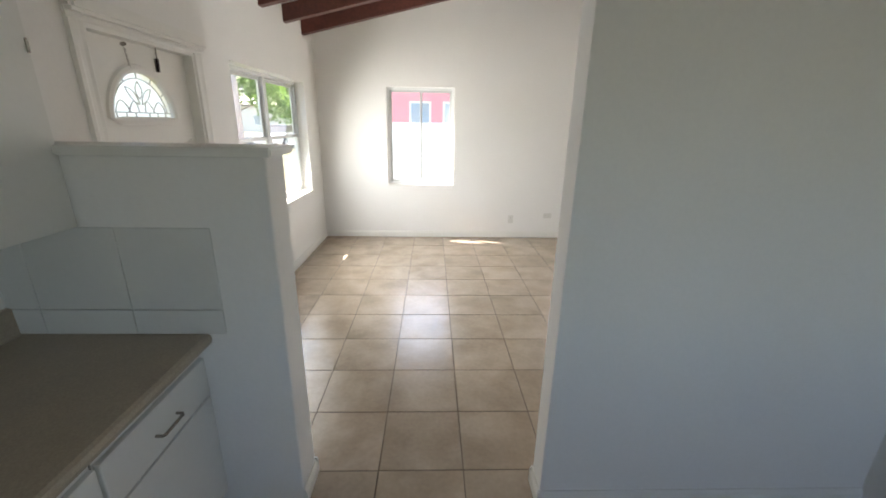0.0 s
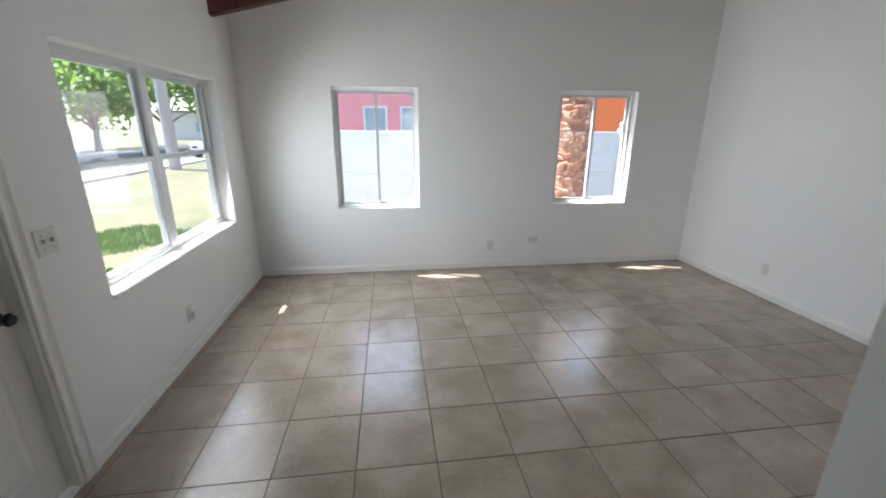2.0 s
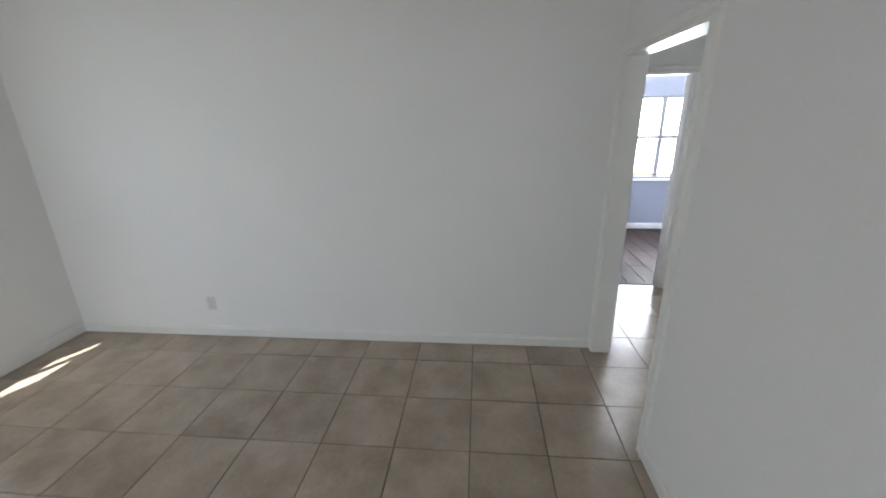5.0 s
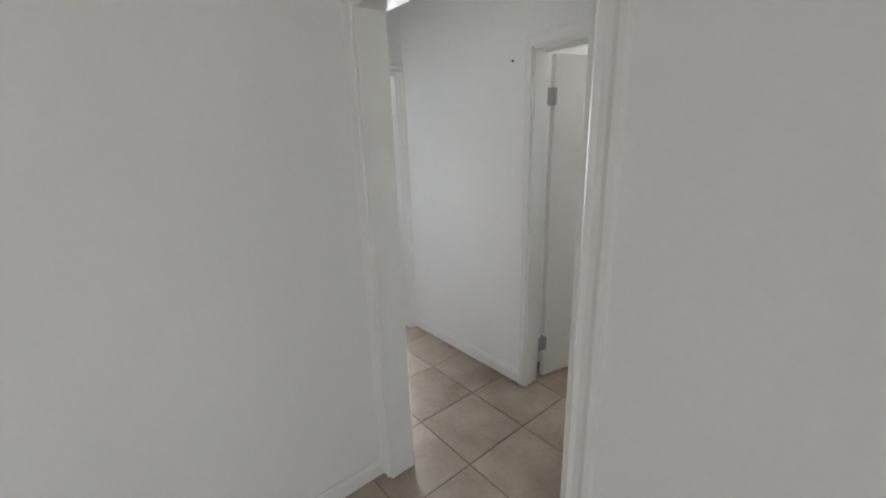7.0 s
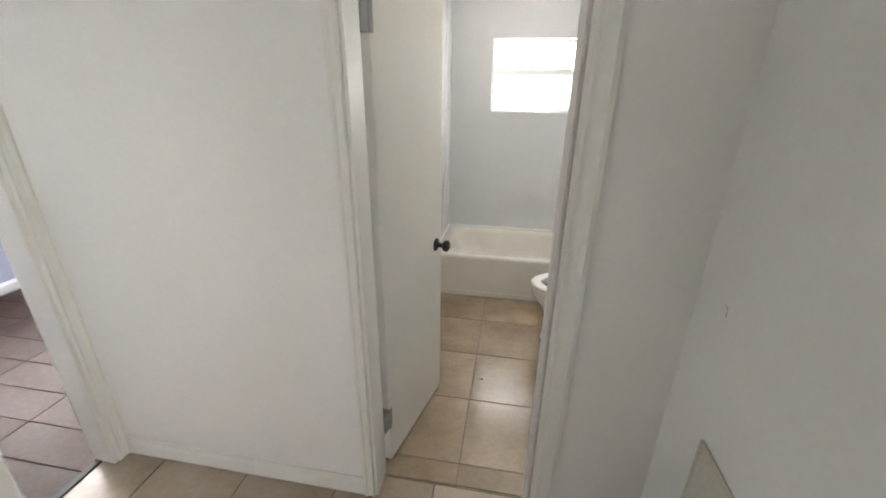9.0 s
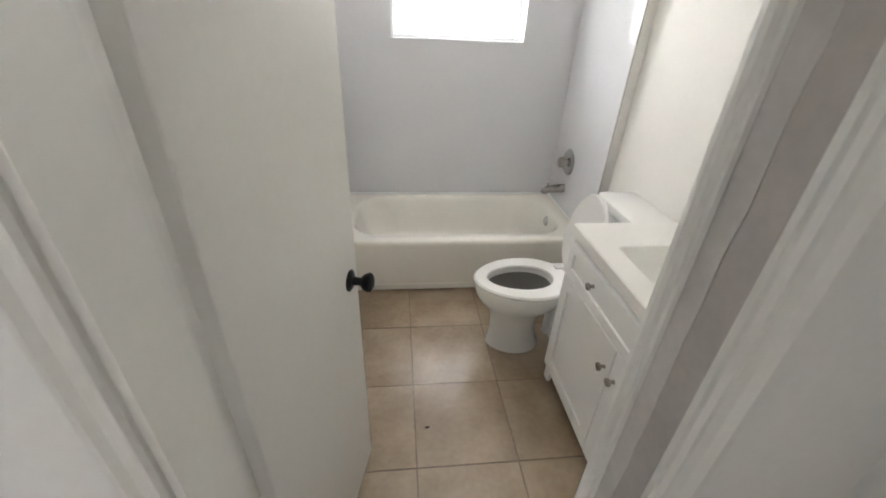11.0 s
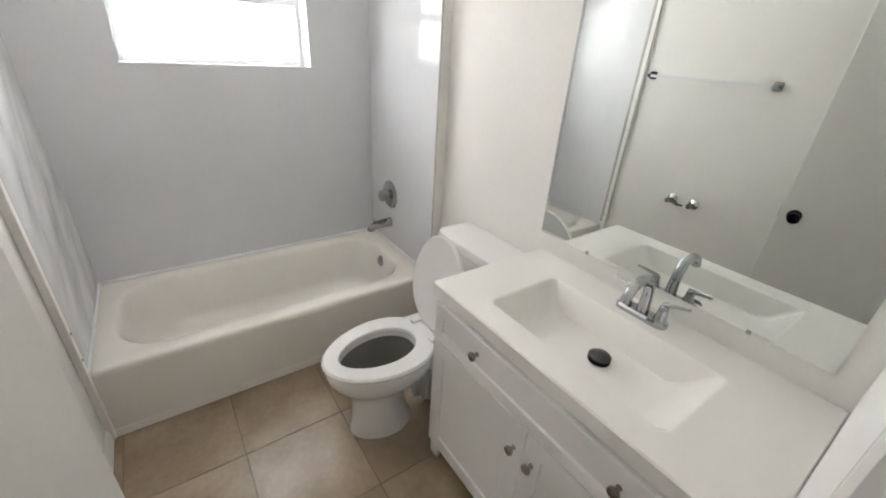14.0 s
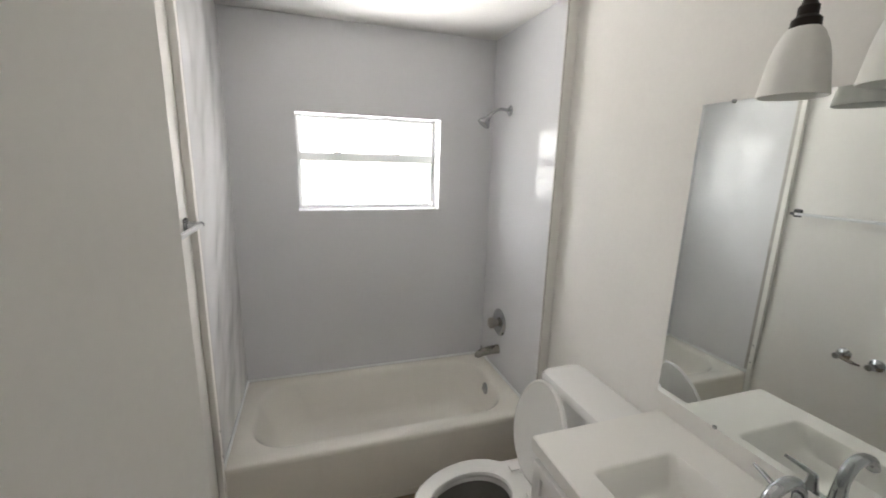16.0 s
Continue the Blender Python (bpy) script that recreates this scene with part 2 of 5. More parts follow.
BRONZE = mat("dark_bronze", (0.028, 0.021, 0.017), 0.4, 0.6, vary=0.15, grain=0.08)
LAMINATE = mat("laminate_counter", (0.38, 0.32, 0.245), 0.38, vary=0.06, vary_scale=8, grain=0.10, grain_scale=160)
CABINET = mat("cabinet_paint", (0.72, 0.715, 0.68), 0.4, vary=0.02, grain=0.01)
WALL_TILE = mat("backsplash_tile", (0.70, 0.70, 0.67), 0.2, vary=0.03, grain=0.01, island=0.02, rough_vary=0.04)
VINYL = mat("window_vinyl", (0.80, 0.81, 0.80), 0.35, vary=0.02, grain=0.01)
ALU = mat("window_aluminium", (0.62, 0.63, 0.62), 0.4, 0.3, vary=0.04, grain=0.02)
GREY_ALU = mat("grey_aluminium", (0.34, 0.345, 0.34), 0.45, 0.2, vary=0.04, grain=0.02)
ACRYLIC = mat("acrylic_bar", (0.80, 0.81, 0.81), 0.12, vary=0.01, grain=0.005)
PLASTIC = mat("plate_plastic", (0.66, 0.65, 0.61), 0.35, vary=0.02, grain=0.01)
SLOT = mat("dark_gap", (0.03, 0.03, 0.03), 0.7, vary=0.1)
GLUE = mat("old_adhesive", (0.52, 0.515, 0.49), 0.7, vary=0.12, vary_scale=30, grain=0.06)
CAULK = mat("caulk", (0.42, 0.40, 0.37), 0.6, vary=0.15, vary_scale=12, grain=0.1)
GRILLE = mat("grille_enamel", (0.60, 0.57, 0.50), 0.45, vary=0.04, grain=0.03)
DARK_FLOOR = mat("dark_plank", (0.050, 0.030, 0.024), 0.5, spec=0.12, vary=0.25, vary_scale=9, grain=0.2, grain_scale=50, bump=0.08, bump_scale=50, island=0.25)
SHADE = mat("frosted_shade", (0.76, 0.75, 0.71), 0.35, vary=0.02, grain=0.015)
SHADE.node_tree.nodes["Principled BSDF"].inputs["Subsurface Weight"].default_value = 0.3
SHADE.node_tree.nodes["Principled BSDF"].inputs["Subsurface Radius"].default_value = (0.02, 0.02, 0.018)
GLASS = glass_mat("clear_glass")
FROST = glass_mat("frosted_glass", 0.6, (0.97, 0.97, 0.95))
MIRROR = mat("mirror_silver", (0.86, 0.89, 0.88), 0.01, 1.0, vary=0.0, grain=0.0, rough_vary=0.0)
VINYL_FENCE = mat("fence_vinyl", (0.82, 0.82, 0.83), 0.4, vary=0.04, grain=0.02, stain=(0.66, 0.63, 0.50), stain_scale=2.2, stain_cut=(0.62, 0.8))
STUCCO_PINK = mat("pink_stucco", (0.70, 0.28, 0.30), 0.85, vary=0.08, grain=0.06, bump=0.3, bump_scale=60)
STUCCO_ORANGE = mat("orange_stucco", (0.72, 0.17, 0.045), 0.85, vary=0.08, grain=0.06, bump=0.3, bump_scale=60)
STUCCO = mat("house_stucco", (0.62, 0.60, 0.55), 0.85, vary=0.06, grain=0.05, bump=0.3, bump_scale=60)
ROOFING = mat("roof_shingle", (0.12, 0.11, 0.10), 0.9, vary=0.2, grain=0.3)
LAWN = mat("lawn_earth", (0.15, 0.13, 0.07), 0.95, vary=0.25, vary_scale=1.2, grain=0.3, grain_scale=25, stain=(0.115, 0.12, 0.05), stain_scale=0.7, stain_cut=(0.45, 0.6))
GRASS = mat("grass_blade", (0.17, 0.28, 0.045), 0.7, vary=0.3, vary_scale=3, grain=0.2)
ASPHALT = mat("asphalt", (0.065, 0.064, 0.062), 0.9, vary=0.15, grain=0.25, grain_scale=80)
CONCRETE = mat("concrete", (0.36, 0.345, 0.32), 0.9, vary=0.1, grain=0.1)
BARK = mat("bark", (0.16, 0.13, 0.10), 0.9, vary=0.3, vary_scale=8, grain=0.3, bump=0.6, bump_scale=30)
PALM = mat("palm_boots", (0.46, 0.23, 0.145), 0.9, vary=0.25, vary_scale=10, grain=0.3, bump=0.6, bump_scale=50, island=0.35, stain=(0.62, 0.48, 0.41), stain_scale=9, stain_cut=(0.5, 0.62))
LEAF = mat("leaf", (0.12, 0.20, 0.045), 0.55, vary=0.35, vary_scale=2, grain=0.2)
thin = LEAF.node_tree.nodes.new("ShaderNodeBsdfTranslucent")
thin.inputs["Color"].default_value = (0.22, 0.36, 0.06, 1)
blend = LEAF.node_tree.nodes.new("ShaderNodeMixShader")
blend.inputs["Fac"].default_value = 0.5
LEAF.node_tree.links.new(LEAF.node_tree.nodes["Principled BSDF"].outputs[0], blend.inputs[1])
LEAF.node_tree.links.new(thin.outputs[0], blend.inputs[2])
LEAF.node_tree.links.new(blend.outputs[0], LEAF.node_tree.nodes["Material Output"].inputs["Surface"])
CAR_PAINT = mat("car_paint", (0.75, 0.76, 0.77), 0.2, vary=0.01, coat=0.6)
TYRE = mat("tyre", (0.02, 0.02, 0.02), 0.8)
CAR_GLASS = mat("car_glass", (0.02, 0.025, 0.03), 0.05, spec=0.8)
HOUSE_GLASS = mat("house_glass", (0.30, 0.36, 0.42), 0.08, spec=0.8)
# ---------------------------------------------------------------- structure
XW, XE, YN = -1.32, 3.85, 5.565        # living room faces: west, east, north
YP0, YP1 = 1.28, 1.40                  # partition between kitchen or hall and living room
HX0, HX1, HY0 = 2.84, 5.02, 0.362      # hall faces
BX0, BX1, BY0, BY1 = 2.345, 3.96, -2.19, 0.258   # bathroom faces
BEDX = 7.33
SLOPE, CEIL_W = 0.236, 2.70            # living room ceiling: rise a metre, height at the west wall


def ceil_z(x):
    return CEIL_W + SLOPE * (x - XW)


NWIN = ((-0.415, 0.486, 0.753, 2.026), (2.067, 2.983, 0.758, 2.022))
WWIN = (3.25, 5.052, 0.756, 2.012)
FDOOR = (1.935, 2.775, 0.0, 1.985)
BWIN = (2.745, 3.605, 1.387, 1.948)
LDOOR = (2.868, 3.798, 0.0, 2.02)
BDOOR = (3.208, 3.832, 0.0, 1.992)
BEDDOOR = (0.42, 1.20, 0.0, 2.015)
BEDWIN = (-1.30, 0.62, 0.752, 1.926)

solid("wall_west", wall_bm("x", XW - 0.18, XW, -2.2, 5.745, -0.15, 2.72, [FDOOR, WWIN]), PAINT, "off-white painted plaster outer wall with a door and a window")
bm = wall_bm("y", YN, YN + 0.18, XW, XE + 0.10, -0.15, 2.72, NWIN)
for a, b in ((XW, XE + 0.10),):
    v = [bm.verts.new(p) for p in ((a, YN, 2.72), (b, YN, 2.72), (b, YN, ceil_z(b) + 0.02), (a, YN, ceil_z(a) + 0.02))]
    w = [bm.verts.new((p.co.x, YN + 0.18, p.co.z)) for p in v]
    bm.faces.new(v), bm.faces.new(w[::-1])
    for k in range(4):
        bm.faces.new((v[k], w[k], w[(k + 1) % 4], v[(k + 1) % 4]))
solid("wall_north", bm, PAINT, "tall off-white gable wall with two slider windows")
solid("wall_east", wall_bm("x", XE, XE + 0.10, YP1, YN, 0, 4.0), PAINT, "tall plain off-white living room wall")
solid("wall_partition", wall_bm("y", YP0, YP1, 0.668, HX1 + 0.10, 0, 3.9, [LDOOR]), PAINT, "off-white partition wall with a cased doorway to the hall")
solid("wall_half", bx(XW, -0.347, 1.304, 1.466, 0, 1.478, 0.004), PAINT, "white chest-high half wall between kitchen and living room")
solid("half_wall_cap", bx(XW, -0.318, 1.280, 1.492, 1.478, 1.508, 0.006, 2), TRIM, "flat white painted cap on the half wall")
solid("wall_kitchen_east", wall_bm("x", 2.10, BX0, -2.2, BY1, 0, 3.9), PAINT_BATH, "plain painted wall between kitchen and bathroom")
solid("wall_closet", bx(2.10, HX0, BY1, YP0, 0, 3.9), PAINT, "painted closet walls beside the hall with a return air opening")
solid("wall_kitchen_south", wall_bm("y", -2.2, -2.05, XW, 2.10, 0, 3.9, [(0.6, 2.0, 1.0, 2.0)]), PAINT, "plain kitchen wall with a window opening")
solid("wall_hall_south", wall_bm("y", BY1, HY0, HX0, HX1 + 0.10, 0, 2.6, [BDOOR]), PAINT, "off-white hall wall with the bathroom doorway")
solid("wall_hall_east", wall_bm("x", HX1, HX1 + 0.10, HY0, YP0, 0, 2.6, [BEDDOOR]), PAINT, "off-white hall wall with a bedroom doorway")
solid("wall_bath_east", wall_bm("x", BX1, BX1 + 0.10, BY0, BY1, 0, 2.6), PAINT_BATH, "off-white bathroom wall")
solid("wall_bath_south", wall_bm("y", BY0 - 0.18, BY0, 2.10, 4.3, -0.15, 2.6, [(BWIN[0], BWIN[1], BWIN[2], BWIN[3])]), PAINT_BATH, "outer bathroom wall with a high window")
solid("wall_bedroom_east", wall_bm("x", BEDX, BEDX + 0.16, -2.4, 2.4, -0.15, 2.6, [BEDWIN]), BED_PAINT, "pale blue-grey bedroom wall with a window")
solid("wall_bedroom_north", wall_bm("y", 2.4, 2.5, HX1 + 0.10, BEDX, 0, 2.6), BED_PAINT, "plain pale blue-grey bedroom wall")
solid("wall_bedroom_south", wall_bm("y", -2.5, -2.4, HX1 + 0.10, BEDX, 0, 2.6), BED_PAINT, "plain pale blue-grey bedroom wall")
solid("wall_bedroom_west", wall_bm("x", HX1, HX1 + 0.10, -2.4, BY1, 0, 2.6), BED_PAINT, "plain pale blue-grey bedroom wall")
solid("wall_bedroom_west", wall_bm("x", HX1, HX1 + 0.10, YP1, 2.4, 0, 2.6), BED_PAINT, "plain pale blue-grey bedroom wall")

# ceilings
bm = bmesh.new()
# unseen eave, with a notch added past y = 5.15 for one sun spot
pts = [(XW - 0.95, -3.0), (XE + 0.10, -3.0), (XE + 0.10, YN + 0.36), (XW - 0.885, YN + 0.36), (XW - 0.885, 5.15), (XW - 0.95, 5.15)]
lo = [Vector((x, y, ceil_z(x))) for x, y in pts]
loft(bm, [lo, [p + Vector((0, 0, 0.12)) for p in lo]], True, True)
solid("ceiling", bm, CEILING, "sloping white painted board ceiling over the living room")
solid("ceiling_hall", bx(HX0, HX1 + 0.1, HY0, YP0, 2.46, 2.56), CEILING, "flat white hall ceiling")
solid("ceiling_bath", bx(BX0, BX1, BY0, BY1, 2.432, 2.53), CEILING, "flat white textured bathroom ceiling")
solid("ceiling_bedroom", bx(HX1 + 0.1, BEDX, -2.4, 2.4, 2.46, 2.56), CEILING, "flat white bedroom ceiling")

for k in range(7):
    y = 5.185 - 0.60 * k
    if y < 1.5:
        continue
    bm = bmesh.new()
    x0, x1 = XW - 0.6, XE - 0.004
    a = [Vector((x0, y - 0.05, ceil_z(x0) - 0.165)), Vector((x0, y + 0.04, ceil_z(x0) - 0.165)), Vector((x0, y + 0.04, ceil_z(x0) - 0.004)), Vector((x0, y - 0.05, ceil_z(x0) - 0.004))]
    d = Vector((x1 - x0, 0, SLOPE * (x1 - x0)))
    loft(bm, [a, [p + d for p in a]], True, True)
    bmesh.ops.bevel(bm, geom=bm.edges[:], offset=0.005, segments=1, affect="EDGES")
    solid("ceiling_beam", bm, BEAM, "dark red-brown stained sloping timber ceiling beam", "beam")


def baseboard(name, axis, c, out, a0, a1, h=0.085, t=0.013):
    """A board along a wall face at c; out: +1 or -1, the side of the room."""
    bm = bmesh.new()
    prof = ((0, 0), (t, 0), (t, h * 0.72), (t * 0.55, h * 0.86), (t * 0.45, h), (0, h))
    rings = []
    for a in (a0, a1):
        rings.append([Vector((c + out * p, a, z + 0.003)) if axis == "x" else Vector((a, c + out * p, z + 0.003)) for p, z in prof])
    loft(bm, rings, True, True)
    return solid(name, bm, TRIM, "white painted wooden baseboard along the wall")


baseboard("baseboard", "y", YN, -1, XW, XE)
baseboard("baseboard", "x", XE, -1, YP1 + 0.02, YN - 0.014)
baseboard("baseboard", "x", XW, 1, 2.862, YN - 0.014)
baseboard("baseboard", "x", XW, 1, 1.482, 1.845)
baseboard("baseboard", "y", YP1, 1, 0.655, LDOOR[0] - 0.07)
baseboard("baseboard", "y", YP0, -1, 0.655, 2.10)
baseboard("baseboard", "x", 0.668, -1, YP0 - 0.013, YP1 + 0.013)
baseboard("baseboard", "y", HY0, 1, BDOOR[1] + 0.047, HX1 - 0.014)
baseboard("baseboard", "y", HY0, 1, HX0, BDOOR[0] - 0.072)
baseboard("baseboard", "x", HX0, 1, HY0 + 0.013, YP0)
baseboard("baseboard", "x", BX1, -1, -1.43, BY1)
baseboard("baseboard", "x", BEDX, -1, -2.4, 2.4)
baseboard("baseboard", "x", -0.347, 1, 1.304, 1.466, 0.075)
baseboard("baseboard", "y", 1.466, 1, XW, -0.334)


def casing(name, axis, c, out, a0, a1, top, w=0.065, label="white painted moulded door casing", lw=None, rw=None):
    """Moulded trim round an opening: two uprights and a head, on the face at c."""
    t = thing(name, *((c, (a0 + a1) / 2, 0) if axis == "x" else ((a0 + a1) / 2, c, 0)), label, "door casing", "", 0, "structure")

    def strip(pa, pb, inner, width):
        """pa, pb: ends as (along, z); inner: direction away from the opening."""
        prof = ((0.0, 0.0), (0.0, 0.011), (0.10, 0.016), (0.30, 0.012), (0.55, 0.013), (0.75, 0.019), (0.95, 0.017), (1.0, 0.0))
        rings = []
        for (a, z) in (pa, pb):
            ring = []
            for f, d in prof:
                aa, zz = a + inner[0] * f * width, z + inner[1] * f * width
                ring.append(Vector((c + out * d, aa, zz)) if axis == "x" else Vector((aa, c + out * d, zz)))
            rings.append(ring)
        bm = bmesh.new()
        loft(bm, rings, True, True)
        return bm

    lw, rw = w if lw is None else lw, w if rw is None else rw
    part("upright", strip((a0, 0.002), (a0, top), (-1, 0), lw), TRIM, t)
    part("upright", strip((a1, 0.002), (a1, top), (1, 0), rw), TRIM, t)
    part("head", strip((a0 - lw, top), (a1 + rw, top), (0, 1), w), TRIM, t)
    return t


casing("door_casing_living", "y", YP1, 1, LDOOR[0], LDOOR[1], LDOOR[3], 0.068, rw=0.056)
casing("door_casing_hall", "y", YP0, -1, LDOOR[0], LDOOR[1], LDOOR[3], 0.068, lw=0.024, rw=0.056)
casing("door_casing_bath", "y", HY0, 1, BDOOR[0], BDOOR[1], BDOOR[3], 0.068, rw=0.045)
casing("door_casing_bedroom", "x", HX1, -1, BEDDOOR[0], BEDDOOR[1], BEDDOOR[3], 0.062, rw=0.05)
casing("door_casing_front", "x", XW, 1, FDOOR[0], FDOOR[1], FDOOR[3], 0.085, "thick white painted front door casing with a ledge")
solid("door_casing_ledge", bx(XW + 0.002, XW + 0.06, FDOOR[0] - 0.10, FDOOR[1] + 0.08, FDOOR[3] + 0.025, FDOOR[3] + 0.10, 0.014, 2), TRIM, "rounded white ledge over the front door")


def jamb(name, axis, c0, c1, a0, a1, top, t=0.016):
    bm = bmesh.new()
    for lo, hi, z0, z1 in ((a0, a0 + t, 0.002, top - t), (a1 - t, a1, 0.002, top - t), (a0, a1, top - t, top)):
        e = 0.004
        box(bm, c0 - e, c1 + e, lo, hi, z0, z1) if axis == "x" else box(bm, lo, hi, c0 - e, c1 + e, z0, z1)
    return solid(name, bm, TRIM, "white painted door jamb lining the doorway")


jamb("jamb_living", "y", YP0, YP1, LDOOR[0], LDOOR[1], LDOOR[3])
bath_jamb = jamb("jamb_bath", "y", BY1, HY0, BDOOR[0], BDOOR[1], BDOOR[3], 0.011)
JX = BDOOR[0] + 0.011
bm = bmesh.new()
prof = [(BY1 - 0.0035, 0.0), (BY1 - 0.0035, 0.011), (BY1 + 0.001, 0.016), (BY1 + 0.010, 0.0175), (BY1 + 0.016, 0.014), (BY1 + 0.018, 0.006), (BY1 + 0.021, 0.0055), (BY1 + 0.024, 0.008), (BY1 + 0.028, 0.0075), (BY1 + 0.030, 0.0)]
loft(bm, [[Vector((JX - 0.0005 + d, y, z)) for y, d in prof] for z in (0.003, BDOOR[3] - 0.012)], True, True)
part("door_stop", bm, TRIM, bath_jamb, "bright white moulded door stop")
part("door_stop", bx(JX + 0.018, BDOOR[1] - 0.012, BY1 + 0.010, BY1 + 0.028, BDOOR[3] - 0.022, BDOOR[3] - 0.0105, 0.003), TRIM, bath_jamb)


def chipped(z):
    return HY0 - 0.040 + 0.006 * noise.noise(Vector((0, 0, 9 * z))) + 0.003 * noise.noise(Vector((5, 0, 60 * z)))


levels = [0.01 + 0.02 * k for k in range(96)]
# first layer carries the painted shade, second is the bare chipped edge
for name, material, label, thick, back in (("old_paint", JAMB_SHADE, "chipped paint layer on the jamb, greyed to put its shade in", 0.0022, BY1 + 0.0305), ("bare_edge", BARE, "bare grey plaster edge where the paint has chipped off", 0.0012, HY0 + 0.0035)):
    loop = [(chipped(z), z) for z in levels] + [(back, levels[-1]), (back, levels[0])]
    bm = bmesh.new()
    loft(bm, [[Vector((JX - 0.0005 + d, y, z)) for y, z in loop] for d in (0.0, thick)], True, True)
    part(name, bm, material, bath_jamb, label)
jamb("jamb_bedroom", "x", HX1, HX1 + 0.10, BEDDOOR[0], BEDDOOR[1], BEDDOOR[3])
jamb("jamb_front", "x", XW - 0.18, XW, FDOOR[0], FDOOR[1], FDOOR[3], 0.02)


# ---------------------------------------------------------------- windows
def pane(parent, name, bm, material=GLASS, label=""):
    ob = part(name, bm, material, parent, label)
    ob.visible_shadow = False
    return ob


def slider_window(name, x0, x1, z0, z1):
    """White slider in the north wall: an outer frame, two sashes and their panes."""
    t = thing(name, (x0 + x1) / 2, YN + 0.10, z0, "white vinyl slider window with two sashes in a plain reveal", "window", "", 0, "structure")
    ya, yb, f = YN + 0.085, YN + 0.15, 0.032
    bm = bmesh.new()
    for a in ((x0, x0 + f, z0, z1), (x1 - f, x1, z0, z1), (x0 + f, x1 - f, z0, z0 + f), (x0 + f, x1 - f, z1 - f, z1)):
        box(bm, a[0], a[1], ya, yb, a[2], a[3], 0.003)
    part("window_frame", bm, VINYL, t)
    mid, s = (x0 + x1) / 2 + 0.005, 0.03
    for a, b, y in ((x0 + f, mid + s / 2, ya + 0.012), (mid - s / 2, x1 - f, ya + 0.038)):
        bm = bmesh.new()
        for q in ((a, a + s, z0 + f, z1 - f), (b - s, b, z0 + f, z1 - f), (a + s, b - s, z0 + f, z0 + f + s), (a + s, b - s, z1 - f - s, z1 - f)):
            box(bm, q[0], q[1], y, y + 0.022, q[2], q[3], 0.003)
        sash = part("sash", bm, ALU, t)
        pane(sash, "pane", bx(a + s - 0.004, b - s + 0.004, y + 0.009, y + 0.013, z0 + f + s - 0.004, z1 - f - s + 0.004))
    part("window_sill", bx(x0 - 0.004, x1 + 0.004, YN - 0.006, ya + 0.004, z0 - 0.012, z0 + 0.006, 0.004), TRIM, t)
    return t


slider_window("window_1", *NWIN[0])
slider_window("window_2", *NWIN[1])


def hung_window(name, y0, y1, z0, z1):
    """Two double-hung units side by side in the west wall."""
    t = thing(name, XW - 0.12, (y0 + y1) / 2, z0, "white twin double-hung window with a centre mullion in a deep reveal", "window", "", 0, "structure")
    xa, xb, f, mid = XW - 0.17, XW - 0.105, 0.035, (y0 + y1) / 2 - 0.01
    bm = bmesh.new()
    for a in ((y0, y0 + f, z0, z1), (y1 - f, y1, z0, z1), (mid - 0.035, mid + 0.035, z0, z1), (y0 + f, mid - 0.035, z0, z0 + f), (mid + 0.035, y1 - f, z0, z0 + f), (y0 + f, mid - 0.035, z1 - f, z1), (mid + 0.035, y1 - f, z1 - f, z1)):
        box(bm, xa, xb, a[0], a[1], a[2], a[3], 0.003)
    part("window_frame", bm, ALU, t)
    zm, s = (z0 + z1) / 2 + 0.03, 0.032
    for a, b in ((y0 + f, mid - 0.035), (mid + 0.035, y1 - f)):
        for lo, hi, x in ((z0 + f, zm + 0.018, xb - 0.028), (zm - 0.018, z1 - f, xb - 0.056)):
            bm = bmesh.new()
            for q in ((a, a + s, lo, hi), (b - s, b, lo, hi), (a + s, b - s, lo, lo + s), (a + s, b - s, hi - s, hi)):
                box(bm, x, x + 0.024, q[0], q[1], q[2], q[3], 0.003)
            sash = part("sash", bm, ALU, t)
            pane(sash, "pane", bx(x + 0.010, x + 0.014, a + s - 0.004, b - s + 0.004, lo + s - 0.004, hi - s + 0.004))
        part("sash_lock", bx(xb - 0.004, xb + 0.022, (a + b) / 2 - 0.03, (a + b) / 2 + 0.03, zm + 0.018, zm + 0.032, 0.004), ALU, t)
    part("window_sill", bx(xb - 0.004, XW + 0.022, y0 - 0.004, y1 + 0.004, z0 - 0.016, z0 + 0.006, 0.005), TRIM, t)
    return t


hung_window("window_3", *WWIN)


